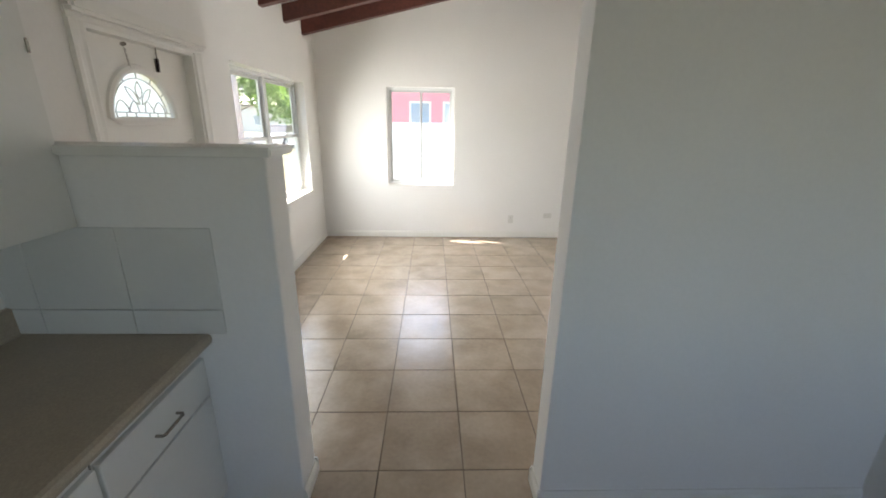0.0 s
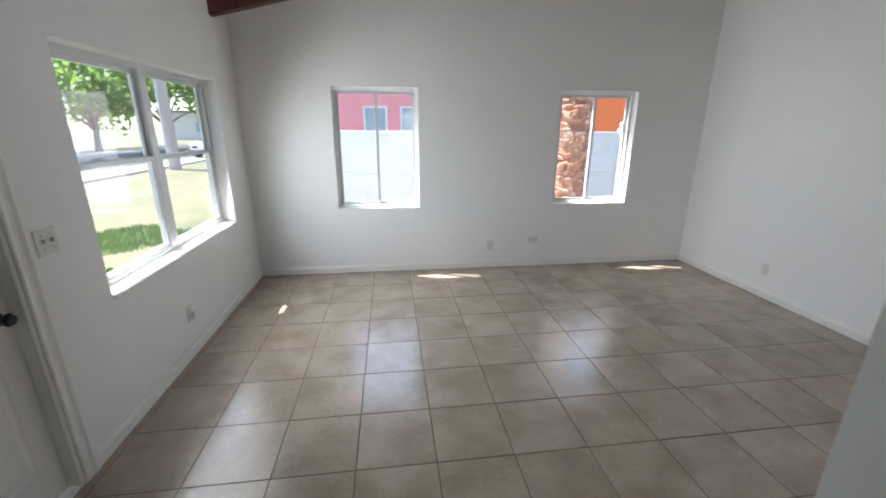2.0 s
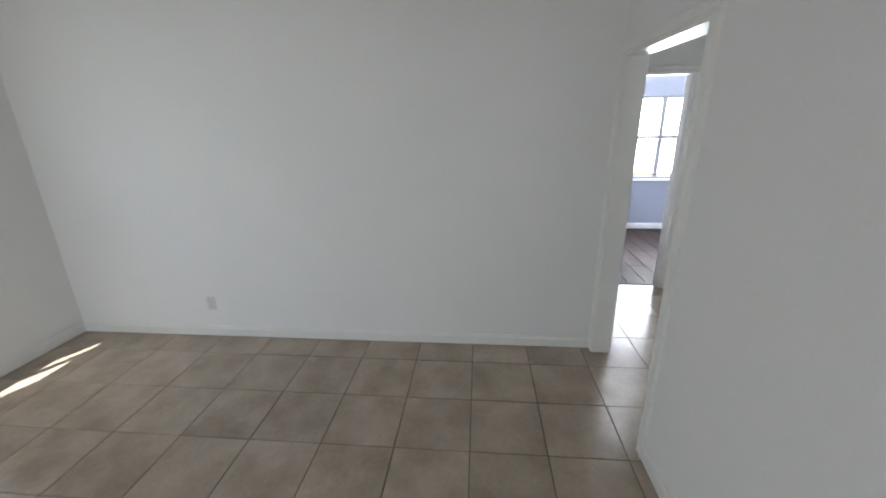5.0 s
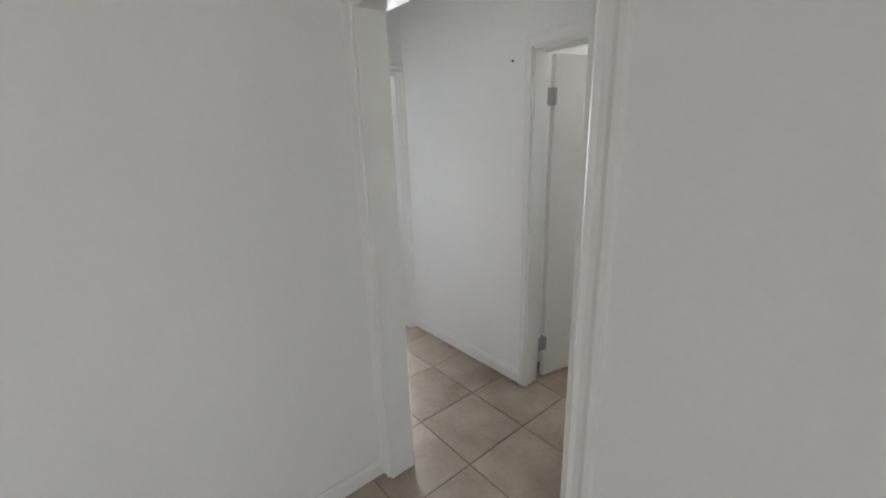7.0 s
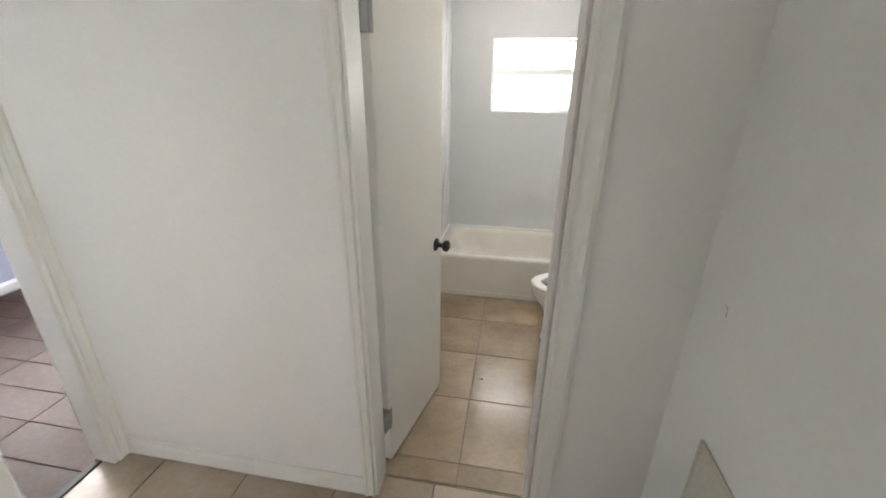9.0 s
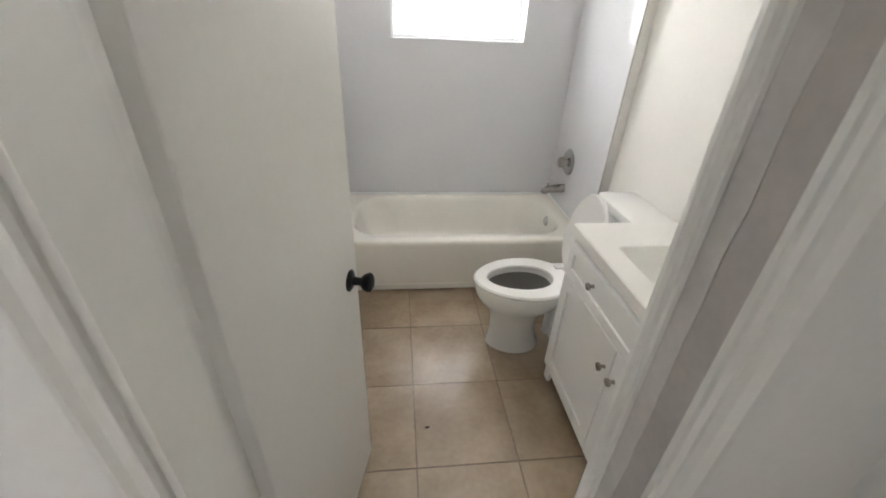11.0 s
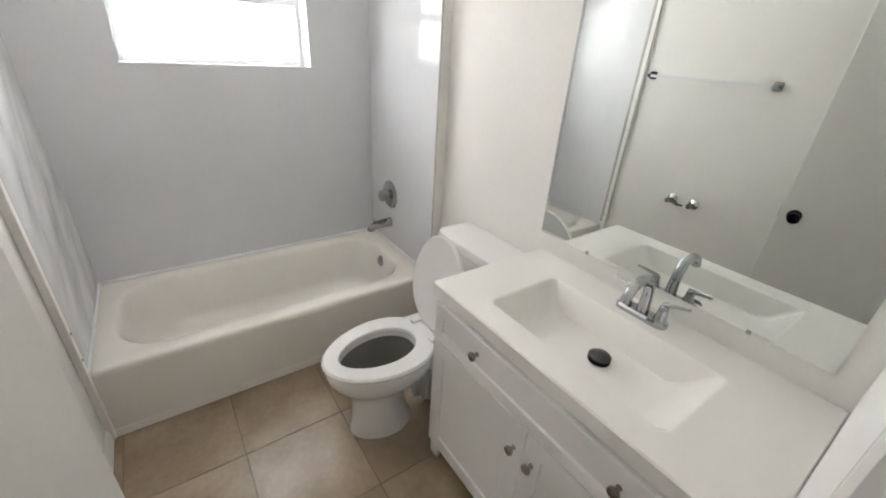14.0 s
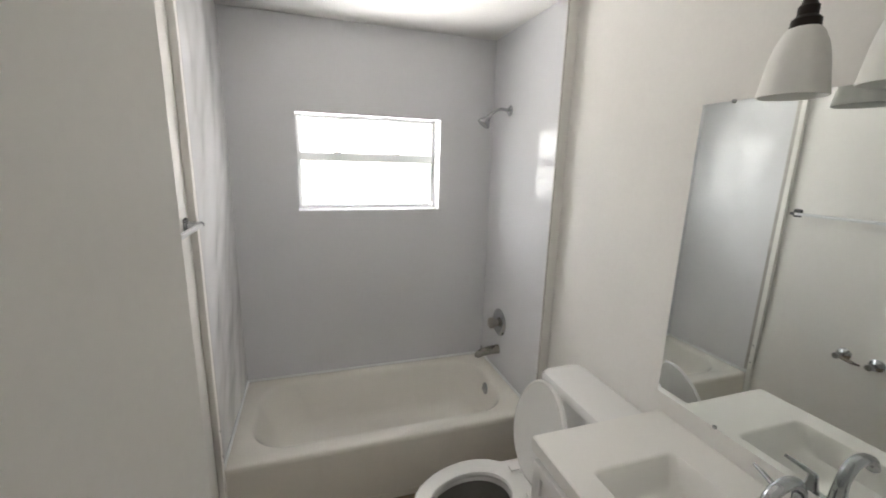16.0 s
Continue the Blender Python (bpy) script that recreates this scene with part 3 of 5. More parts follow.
def bath_window(name, x0, x1, z0, z1):
    t = thing(name, (x0 + x1) / 2, BY0 - 0.12, z0, "small white window with two frosted panes above the bathtub", "window", "", 0, "structure")
    ya, yb, f, zm = BY0 - 0.17, BY0 - 0.115, 0.026, z0 + 0.315
    bm = bmesh.new()
    for a in ((x0, x0 + f, z0, z1), (x1 - f, x1, z0, z1), (x0 + f, x1 - f, z0, z0 + f), (x0 + f, x1 - f, z1 - f, z1), (x0 + f, x1 - f, zm - 0.025, zm + 0.025)):
        box(bm, a[0], a[1], ya, yb, a[2], a[3], 0.003)
    part("window_frame", bm, VINYL, t)
    pane(t, "pane", bx(x0 + f - 0.003, x1 - f + 0.003, ya + 0.02, ya + 0.025, z0 + f - 0.003, zm - 0.015), FROST)
    pane(t, "pane", bx(x0 + f - 0.003, x1 - f + 0.003, ya + 0.035, ya + 0.04, zm + 0.015, z1 - f + 0.003), FROST)
    for k in (0.3, 0.72):
        part("latch", bx(x0 + k * (x1 - x0) - 0.02, x0 + k * (x1 - x0) + 0.02, yb - 0.002, yb + 0.008, zm + 0.023, zm + 0.031), NICKEL, t)
    part("window_sill", bx(x0 - 0.003, x1 + 0.003, yb - 0.004, BY0 + 0.016, z0 - 0.012, z0 + 0.005, 0.003), SURROUND, t)
    return t


bath_window("window_4", *BWIN)


def bedroom_window(name, y0, y1, z0, z1):
    t = thing(name, BEDX + 0.08, (y0 + y1) / 2, z0, "white four-pane bedroom window", "window", "", 0, "structure")
    bm = bmesh.new()
    f, zm, m = 0.04, (z0 + z1) / 2 + 0.02, -0.375
    for a in ((y0, y0 + f, z0, z1), (y1 - f, y1, z0, z1), (y0 + f, y1 - f, z0, z0 + f), (y0 + f, y1 - f, z1 - f, z1), (y0 + f, y1 - f, zm - 0.025, zm + 0.025), (m - 0.03, m + 0.03, z0 + f, zm - 0.025), (m - 0.03, m + 0.03, zm + 0.025, z1 - f)):
        box(bm, BEDX + 0.06, BEDX + 0.11, a[0], a[1], a[2], a[3], 0.003)
    part("window_frame", bm, GREY_ALU, t)
    for a, b in ((y0 + f, m - 0.03), (m + 0.03, y1 - f)):
        for lo, hi in ((z0 + f, zm - 0.025), (zm + 0.025, z1 - f)):
            pane(t, "pane", bx(BEDX + 0.082, BEDX + 0.087, a - 0.003, b + 0.003, lo - 0.003, hi + 0.003))
    part("window_sill", bx(BEDX - 0.02, BEDX + 0.062, y0 - 0.02, y1 + 0.02, z0 - 0.02, z0 + 0.004, 0.004), TRIM, t)
    return t


bedroom_window("window_5", *BEDWIN)

# tub surround panels
def surround():
    t = thing("tub_surround", 3.18, -1.8, 0.37, "glossy pale grey-white wall panels round the bathtub", "wall panel", "", 0, "structure")
    part("panel", bx(BX0 + 0.001, 2.40, BY0 + 0.019, -1.425, 0.345, 2.431), SURROUND, t)
    nu, nv = 48, 90
    wave = bmesh.new()
    grid = []
    for i in range(nu + 1):
        row = []
        for j in range(nv + 1):
            y, z = BY0 + 0.019 + (-1.425 - BY0 - 0.019) * i / nu, 0.345 + (2.431 - 0.345) * j / nv
            edge = min(1.0, 5 * i / nu, 5 * (nu - i) / nu + 0.25)
            d = edge * (0.009 * noise.noise(Vector((3.0 * y, 2.2 * z, 0.0))) + 0.006 * noise.noise(Vector((7.0 * y + 2.5 * z, 5.0 * z, 4.0))) + 0.0015 * noise.noise(Vector((16.0 * y + 9.0 * z, 12.0 * z, 9.0))))
            row.append((wave.verts.new((3.945 - d, y, z)), wave.verts.new((BX1 - 0.001, y, z))))
        grid.append(row)
    for i in range(nu):
        for j in range(nv):
            wave.faces.new([grid[i][j][0], grid[i + 1][j][0], grid[i + 1][j + 1][0], grid[i][j + 1][0]])
    for i in range(nu):
        wave.faces.new([grid[i][0][0], grid[i][0][1], grid[i + 1][0][1], grid[i + 1][0][0]])
        wave.faces.new([grid[i][nv][0], grid[i + 1][nv][0], grid[i + 1][nv][1], grid[i][nv][1]])
    for j in range(nv):
        for k in (0, nu):
            wave.faces.new([grid[k][j][0], grid[k][j + 1][0], grid[k][j + 1][1], grid[k][j][1]])
    part("panel", wave, LOOSE_PANEL, t, "wavy loose white panel", True)
    for p, q in (((2.404, -2.166, 0.350), (3.941, -2.166, 0.350)), ((2.405, -2.16, 0.350), (2.405, -1.43, 0.350)), ((3.941, -2.16, 0.350), (3.941, -1.43, 0.350))):
        part("caulk_bead", rod(bmesh.new(), p, q, 0.008, n=10), VINYL, t, "white caulk bead")
    part("panel", wall_bm("y", BY0 + 0.001, BY0 + 0.018, BX0 + 0.001, BX1 - 0.001, 0.345, 2.431, [BWIN]), SURROUND, t)
    part("edge_strip", bx(2.398, 2.404, -1.427, -1.417, 0.02, 2.431, 0.002), CAULK, t, "grey caulked edge strip")
    part("edge_strip", bx(BX0 + 0.001, 2.399, -1.4248, -1.4185, 0.02, 2.431, 0.002), PAINT_BATH, t)
    part("edge_strip", bx(3.935, 3.9595, -1.4245, -1.395, 0.02, 2.431, 0.002), PAINT_BATH, t)
    part("edge_strip", bx(3.9385, 3.944, -1.446, -1.426, 0.37, 2.431, 0.001), CAULK, t, "grey caulked edge strip")
    rv = bmesh.new()
    for a in ((BWIN[0] - 0.0, BWIN[0] + 0.006, BWIN[2] + 0.005, BWIN[3]), (BWIN[1] - 0.006, BWIN[1], BWIN[2] + 0.005, BWIN[3]), (BWIN[0] + 0.006, BWIN[1] - 0.006, BWIN[3] - 0.006, BWIN[3])):
        box(rv, a[0], a[1], BY0 - 0.1145, BY0 + 0.0175, a[2], a[3])
    part("reveal", rv, SURROUND, t)


surround()

# ---------------------------------------------------------------- bathroom
def bathtub():
    cx, cy = 3.1725, -1.7965
    t = thing("bathtub", cx, cy, 0, "white enamelled alcove bathtub with a plain apron", "bathtub")
    hx, hy, z = 0.7705, 0.3745, 0.348
    bm = bmesh.new()
    ix, iy = cx + 0.005, cy - 0.012
    loft(bm, [rounded(cx, cy, 0.001, hx, hy, 0.01), rounded(cx, cy, z - 0.03, hx, hy, 0.012), rounded(cx, cy, z - 0.010, hx - 0.002, hy - 0.003, 0.016), rounded(cx, cy, z - 0.002, hx - 0.008, hy - 0.010, 0.02), rounded(cx, cy, z, hx - 0.02, hy - 0.022, 0.03),
              rounded(ix, iy, z - 0.001, 0.690, 0.302, 0.19), rounded(ix, iy, z - 0.008, 0.680, 0.293, 0.185), rounded(ix, iy, z - 0.03, 0.670, 0.284, 0.18),
              rounded(ix - 0.01, iy, 0.20, 0.620, 0.245, 0.18), rounded(ix - 0.02, iy, 0.11, 0.590, 0.225, 0.17), rounded(ix - 0.03, iy, 0.078, 0.55, 0.195, 0.16), rounded(ix - 0.03, iy, 0.066, 0.48, 0.14, 0.12)], True, True)
    part("body", bm, TUB, t, smooth=True)
    part("apron_lip", bx(2.405, 3.941, -1.4225, -1.4165, 0.003, 0.045, 0.003), TUB, t)
    m = pose(2.525, -1.805, 0.288, 0, 84, 0)
    plate = part("overflow_plate", lathe(bmesh.new(), [(0, 0.010), (0.024, 0.010), (0.034, 0.004), (0.036, 0)], m, 24), CHROME, t, "chrome overflow plate", True)
    part("drain", lathe(bmesh.new(), [(0, 0.004), (0.026, 0.004), (0.032, 0)], pose(2.70, -1.81, 0.067), 24), CHROME, t, "chrome drain", True)
    return t


def tub_valve():
    t = thing("shower_valve", 2.4000, -1.905, 0.685, "round chrome shower valve with a single knob on the surround", "shower valve")
    m = pose(2.4005, -1.905, 0.685, 0, 90, 0)
    part("escutcheon", lathe(bmesh.new(), [(0.088, 0), (0.088, 0.004), (0.078, 0.011), (0.05, 0.016), (0.034, 0.018), (0.0, 0.018)], m), CHROME, t, smooth=True)
    part("knob", lathe(bmesh.new(), [(0.024, 0.018), (0.024, 0.036), (0.034, 0.040), (0.037, 0.052), (0.035, 0.068), (0.026, 0.076), (0, 0.078)], m, 24), NICKEL, t, smooth=True)


def tub_spout():
    t = thing("tub_spout", 2.4000, -1.905, 0.48, "chrome bathtub filler spout on the surround", "tub spout")
    bm = bmesh.new()
    tube(bm, [(2.4005, -1.905, 0.497), (2.4400, -1.905, 0.497), (2.5100, -1.905, 0.490), (2.5450, -1.905, 0.474), (2.5480, -1.905, 0.462)], [0.030, 0.029, 0.026, 0.024, 0.018], 20)
    part("spout", bm, NICKEL, t, smooth=True)
    part("diverter", rod(bmesh.new(), (2.5200, -1.905, 0.512), (2.5200, -1.905, 0.534), 0.006, n=10), CHROME, t)


def shower_head():
    t = thing("shower_fixture", 2.4000, -1.931, 1.993, "chrome shower head on a short bent arm", "shower head")
    part("flange", lathe(bmesh.new(), [(0.030, 0), (0.030, 0.004), (0.020, 0.012), (0.011, 0.014), (0, 0.014)], pose(2.4005, -1.931, 1.993, 0, 90, 0), 24), CHROME, t, smooth=True)
    tip = Vector((2.5250, -1.939, 1.958))
    part("arm", tube(bmesh.new(), [(2.4050, -1.931, 1.993), (2.4400, -1.932, 1.998)] + arc((2.4600, -1.934, 1.998), (2.4950, -1.937, 1.995), tip, 6), 0.0095), CHROME, t, smooth=True)
    d = Vector((0.62, -0.05, -0.78)).normalized()
    m = Matrix.Translation(tip) @ d.to_track_quat("Z", "Y").to_matrix().to_4x4()
    part("head", lathe(bmesh.new(), [(0, -0.004), (0.014, 0.0), (0.014, 0.018), (0.019, 0.024), (0.024, 0.034), (0.037, 0.052), (0.039, 0.062), (0.034, 0.066), (0, 0.064)], m, 28), CHROME, t, smooth=True)


def egg(cx, cy, z, hx, hy, n=40, front=0.12):
    out = []
    for k in range(n):
        a = 2 * math.pi * k / n
        c, s = math.cos(a), math.sin(a)
        out.append(Vector((cx + hx * c, cy + hy * s * (1 - front * c), z)))
    return out


def toilet():
    cy = -0.935
    t = thing("toilet", 2.9, cy, 0, "white china toilet with its seat down and lid raised", "toilet")
    bm = bmesh.new()
    loft(bm, [egg(2.968, cy, 0.001, 0.142, 0.108), egg(2.968, cy, 0.018, 0.140, 0.106), egg(2.972, cy, 0.05, 0.128, 0.094), egg(2.976, cy, 0.12, 0.120, 0.086), egg(2.976, cy, 0.18, 0.124, 0.090), egg(2.972, cy, 0.225, 0.142, 0.104), egg(2.966, cy, 0.262, 0.176, 0.130), egg(2.963, cy, 0.295, 0.206, 0.154),
              egg(2.960, cy, 0.33, 0.228, 0.172), egg(2.960, cy, 0.368, 0.236, 0.179), egg(2.960, cy, 0.388, 0.234, 0.177), egg(2.972, cy, 0.390, 0.168, 0.112), egg(2.972, cy, 0.372, 0.163, 0.108)], True, False)
    bowl = part("bowl", bm, CHINA, t, smooth=True)
    # bowl lining; its dark grey stands for the shade inside
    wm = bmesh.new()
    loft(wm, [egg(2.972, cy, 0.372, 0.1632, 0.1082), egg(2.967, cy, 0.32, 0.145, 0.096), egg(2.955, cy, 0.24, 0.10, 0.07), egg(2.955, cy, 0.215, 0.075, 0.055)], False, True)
    part("bowl_inside", wm, BOWL_SHADE, bowl, "inside of the bowl with its shade painted in grey", True)
    part("trapway", bx(2.50, 2.795, cy - 0.062, cy + 0.062, 0.001, 0.375, 0.045, 3), CHINA, t, smooth=True)
    part("deck", bx(2.38, 2.80, cy - 0.175, cy + 0.175, 0.345, 0.392, 0.022, 3), CHINA, t, smooth=True)
    sm = bmesh.new()
    loft(sm, [egg(2.960, cy, 0.395, 0.243, 0.182), egg(2.960, cy, 0.408, 0.245, 0.184), egg(2.960, cy, 0.416, 0.236, 0.175), egg(2.972, cy, 0.415, 0.168, 0.107), egg(2.972, cy, 0.405, 0.162, 0.102), egg(2.972, cy, 0.395, 0.164, 0.104), egg(2.960, cy, 0.395, 0.243, 0.182)])
    bmesh.ops.remove_doubles(sm, verts=sm.verts, dist=1e-5)
    part("seat", sm, CHINA, t, "white seat ring", True)
    for s in (-0.075, 0.075):
        hinge = part("hinge", bx(2.715, 2.775, cy + s - 0.022, cy + s + 0.022, 0.393, 0.424, 0.008, 2), CHINA, t, smooth=True)
        part("hinge_slot", bx(2.7745, 2.7765, cy + s - 0.014, cy + s + 0.014, 0.404, 0.412), SLOT, hinge)
    # the raised lid leans back against the tank
    tilt = Matrix.Translation((2.722, cy, 0.418)) @ Matrix.Rotation(radians(-8), 4, "Y")
    lm = bmesh.new()
    shape = lambda d, g: [tilt @ Vector((d, (0.178 - g) * math.sin(a) * (1 - 0.10 * math.cos(a)), 0.218 + (0.216 - g) * math.cos(a))) for a in (2 * math.pi * k / 40 for k in range(40))]
    loft(lm, [shape(-0.010, 0.010), shape(-0.008, 0.0), shape(0.006, 0.0), shape(0.010, 0.008), shape(0.006, 0.020)], True, True)
    part("lid", lm, CHINA, t, "raised white lid", True)
    tank = bmesh.new()
    loft(tank, [rounded(2.452, cy, 0.392, 0.085, 0.19, 0.03), rounded(2.456, cy, 0.55, 0.094, 0.205, 0.035), rounded(2.458, cy, 0.735, 0.100, 0.213, 0.04)], True, True)
    part("tank", tank, CHINA, t, smooth=True)
    lid = bmesh.new()
    loft(lid, [rounded(2.460, cy, 0.736, 0.104, 0.218, 0.045), rounded(2.460, cy, 0.742, 0.110, 0.226, 0.05), rounded(2.460, cy, 0.765, 0.110, 0.226, 0.05), rounded(2.460, cy, 0.778, 0.102, 0.218, 0.045), rounded(2.460, cy, 0.782, 0.085, 0.200, 0.04)], True, True)
    part("tank_lid", lid, CHINA, t, smooth=True)
    lever = part("flush_lever", rod(bmesh.new(), (2.556, cy + 0.15, 0.69), (2.572, cy + 0.15, 0.69), 0.010, n=12), CHROME, t, "chrome flush lever")
    return t


def shaker(bm, x, y0, y1, z0, z1, w=0.048, t=0.018, rec=0.009):
    """A framed front with a sunk panel, facing +x, its back at x."""
    ring = lambda d, e: [Vector((x + d, y0 + e, z0 + e)), Vector((x + d, y1 - e, z0 + e)), Vector((x + d, y1 - e, z1 - e)), Vector((x + d, y0 + e, z1 - e))]
    loft(bm, [ring(0, 0), ring(t - 0.0015, 0), ring(t, 0.0015), ring(t, w - 0.0015), ring(t - 0.001, w), ring(t - rec, w + 0.001)], True, True)
    return bm


def round_knob(parent, x, y, z, r=0.015, material=None):
    m = pose(x, y, z, 0, 90, 0)
    k = part("knob", lathe(bmesh.new(), [(0.008, 0), (0.006, 0.006), (0.006, 0.012), (r * 0.9, 0.017), (r, 0.021), (r * 0.93, 0.026), (r * 0.5, 0.028), (0, 0.0285)], m, 20), material or NICKEL, parent, "satin nickel knob", True)
    return k


def vanity():
    y0, y1, xf = -0.678, 0.250, 2.846
    t = thing("vanity_cabinet", 2.6, -0.24, 0, "white shaker vanity cabinet with two doors and one wide drawer", "vanity")
    bm = bmesh.new()
    box(bm, BX0 + 0.003, xf, y0, y0 + 0.018, 0.002, 0.778)
    box(bm, BX0 + 0.003, xf, y1 - 0.018, y1, 0.002, 0.778)
    box(bm, BX0 + 0.003, BX0 + 0.012, y0 + 0.018, y1 - 0.018, 0.07, 0.778)
    box(bm, BX0 + 0.012, xf - 0.002, y0 + 0.018, y1 - 0.018, 0.075, 0.092)
    part("carcass", bm, VANITY, t)
    fr = bmesh.new()
    for a in ((y0, y0 + 0.03, 0.100, 0.778), (y1 - 0.03, y1, 0.100, 0.778), (y0 + 0.03, y1 - 0.03, 0.760, 0.778), (y0 + 0.03, y1 - 0.03, 0.600, 0.632), (y0 + 0.03, y1 - 0.03, 0.080, 0.112)):
        box(fr, xf, xf + 0.016, a[0], a[1], a[2], a[3])
    part("face_frame", fr, VANITY, t)
    for ya, yb, s in ((y0, y0 + 0.055, 1), (y1 - 0.055, y1, -1)):
        fm = bmesh.new()
        ring = [(ya, 0.002), (yb - 0.012 if s > 0 else yb, 0.002), (yb, 0.06) if s > 0 else (yb, 0.099), (yb, 0.099) if s > 0 else (ya, 0.099), (ya, 0.099) if s > 0 else (ya, 0.06)]
        if s < 0:
            ring = [(ya + 0.012, 0.002), (yb, 0.002), (yb, 0.099), (ya, 0.099), (ya, 0.06)]
        loft(fm, [[Vector((xf, a, z)) for a, z in ring], [Vector((xf + 0.016, a, z)) for a, z in ring]], True, True)
        part("foot", fm, VANITY, t)
    xd, mid = xf + 0.0165, -0.214
    drawer = part("drawer_front", shaker(bmesh.new(), xd, y0 + 0.006, y1 - 0.006, 0.621, 0.768, 0.040), VANITY, t)
    for y in (-0.455, 0.035):
        round_knob(drawer, xd + 0.009, y, 0.700)
    for a, b, ky in ((y0 + 0.006, mid - 0.002, mid - 0.034), (mid + 0.002, y1 - 0.006, mid + 0.034)):
        door = part("cabinet_door", shaker(bmesh.new(), xd, a, b, 0.103, 0.615, 0.058), VANITY, t)
        round_knob(door, xd + 0.018, ky, 0.517)
    return t


def vanity_top():
    """Cast top with its basin."""
    x0, x1, y0, y1, z0, z1 = BX0 + 0.003, 2.874, -0.704, 0.2572, 0.780, 0.831
    t = thing("bathroom_sink", 2.61, -0.24, 0.77, "white cultured marble vanity top with a rectangular sunken basin", "sink")
    cx, cy, hx, hy = (x0 + x1) / 2, (y0 + y1) / 2, (x1 - x0) / 2, (y1 - y0) / 2
    bx_, by_ = 2.637, -0.232
    bm = bmesh.new()
    loft(bm, [rounded(cx, cy, z0, hx - 0.001, hy, 0.004), rounded(cx, cy, z1 - 0.005, hx, hy, 0.005), rounded(cx, cy, z1, hx - 0.005, hy - 0.004, 0.006), rounded(cx, cy, z1, hx - 0.010, hy - 0.010, 0.008), rounded(bx_, by_, z1, 0.156, 0.291, 0.024),
              rounded(bx_, by_, z1 - 0.0005, 0.150, 0.285, 0.022), rounded(bx_, by_, z1 - 0.006, 0.145, 0.279, 0.022), rounded(bx_ + 0.006, by_ - 0.004, z1 - 0.060, 0.122, 0.232, 0.026), rounded(bx_ + 0.008, by_ - 0.006, z1 - 0.078, 0.112, 0.205, 0.03), rounded(bx_ + 0.01, by_, z1 - 0.082, 0.07, 0.12, 0.03)], False, True)
    bmesh.ops.recalc_face_normals(bm, faces=bm.faces)
    part("top", bm, CULTURED, t, smooth=True)
    m = pose(2.620, -0.213, z1 - 0.0825)
    d = part("drain", lathe(bmesh.new(), [(0.031, 0), (0.032, 0.003), (0.028, 0.005), (0.022, 0.004), (0.022, 0.012), (0, 0.012)], m, 28), BLACK, t, "dark drain ring", True)
    part("stopper", lathe(bmesh.new(), [(0.020, 0.010), (0.031, 0.013), (0.0325, 0.016), (0.030, 0.019), (0.020, 0.0212), (0, 0.022)], m, 28), PEWTER, d, "dark grey pop-up stopper", True)
    return t


def faucet():
    x, y, z = 2.428, -0.222, 0.831
    t = thing("faucet", x, y, z, "chrome centre-set bathroom faucet with two lever handles", "faucet")
    bm = bmesh.new()
    loft(bm, [rounded(x, y, z + 0.0005, 0.027, 0.082, 0.026), rounded(x, y, z + 0.012, 0.027, 0.082, 0.026), rounded(x, y, z + 0.018, 0.021, 0.075, 0.02)], True, True)
    part("base_plate", bm, CHROME, t, smooth=True)
    pts = [Vector((x, y, z + 0.016)), Vector((x, y, z + 0.06))] + arc((x + 0.002, y, z + 0.085), (x + 0.012, y, z + 0.155), (x + 0.075, y, z + 0.143), 8) + arc((x + 0.09, y, z + 0.138), (x + 0.118, y, z + 0.128), (x + 0.122, y, z + 0.103), 5)
    part("spout", tube(bmesh.new(), pts, [0.019, 0.017] + [0.0155] * 9 + [0.0145] * 6, 18), CHROME, t, smooth=True)
    for s in (-1, 1):
        b = part("handle", lathe(bmesh.new(), [(0.021, 0.016), (0.019, 0.024), (0.013, 0.052), (0.012, 0.064), (0.008, 0.070), (0, 0.071)], pose(x, y + s * 0.056, z), 20), CHROME, t, smooth=True)
        lm = tube(bmesh.new(), [(x - 0.004, y + s * 0.050, z + 0.068), (x - 0.006, y + s * 0.066, z + 0.073), (x - 0.012, y + s * 0.092, z + 0.079), (x - 0.017, y + s * 0.118, z + 0.083)], [0.0085, 0.0075, 0.0062, 0.0048], 12)
        part("lever", lm, CHROME, b, smooth=True)
    part("lift_rod", rod(bmesh.new(), (x - 0.024, y, z + 0.015), (x - 0.024, y, z + 0.075), 0.003, n=8), CHROME, t)
    return t


def wall_mirror():
    y0, y1, z0, z1 = -0.720, 0.20, 0.899, 1.886
    t = thing("wall_mirror", BX0, (y0 + y1) / 2, z0, "large frameless mirror clipped to the wall over the vanity", "mirror")
    bm = bmesh.new()
    ring = lambda x, e: [Vector((x, y0 + e, z0 + e)), Vector((x, y1 - e, z0 + e)), Vector((x, y1 - e, z1 - e)), Vector((x, y0 + e, z1 - e))]
    loft(bm, [ring(BX0 + 0.001, 0), ring(BX0 + 0.0048, 0), ring(BX0 + 0.0052, 0.010)], True, True)
    part("glass", bm, MIRROR, t)
    for y in (-0.62, -0.50, 0.02):
        for z, s in ((z0, -1), (z1, 1)):
            if z == z0 and y == -0.62:
                continue
            cm = bx(BX0 + 0.0015, BX0 + 0.009, y - 0.006, y + 0.006, min(z - s * 0.007, z + s * 0.004), max(z - s * 0.007, z + s * 0.004), 0.002)
            part("clip", cm, CHROME, t, "small metal mirror clip")
    return t


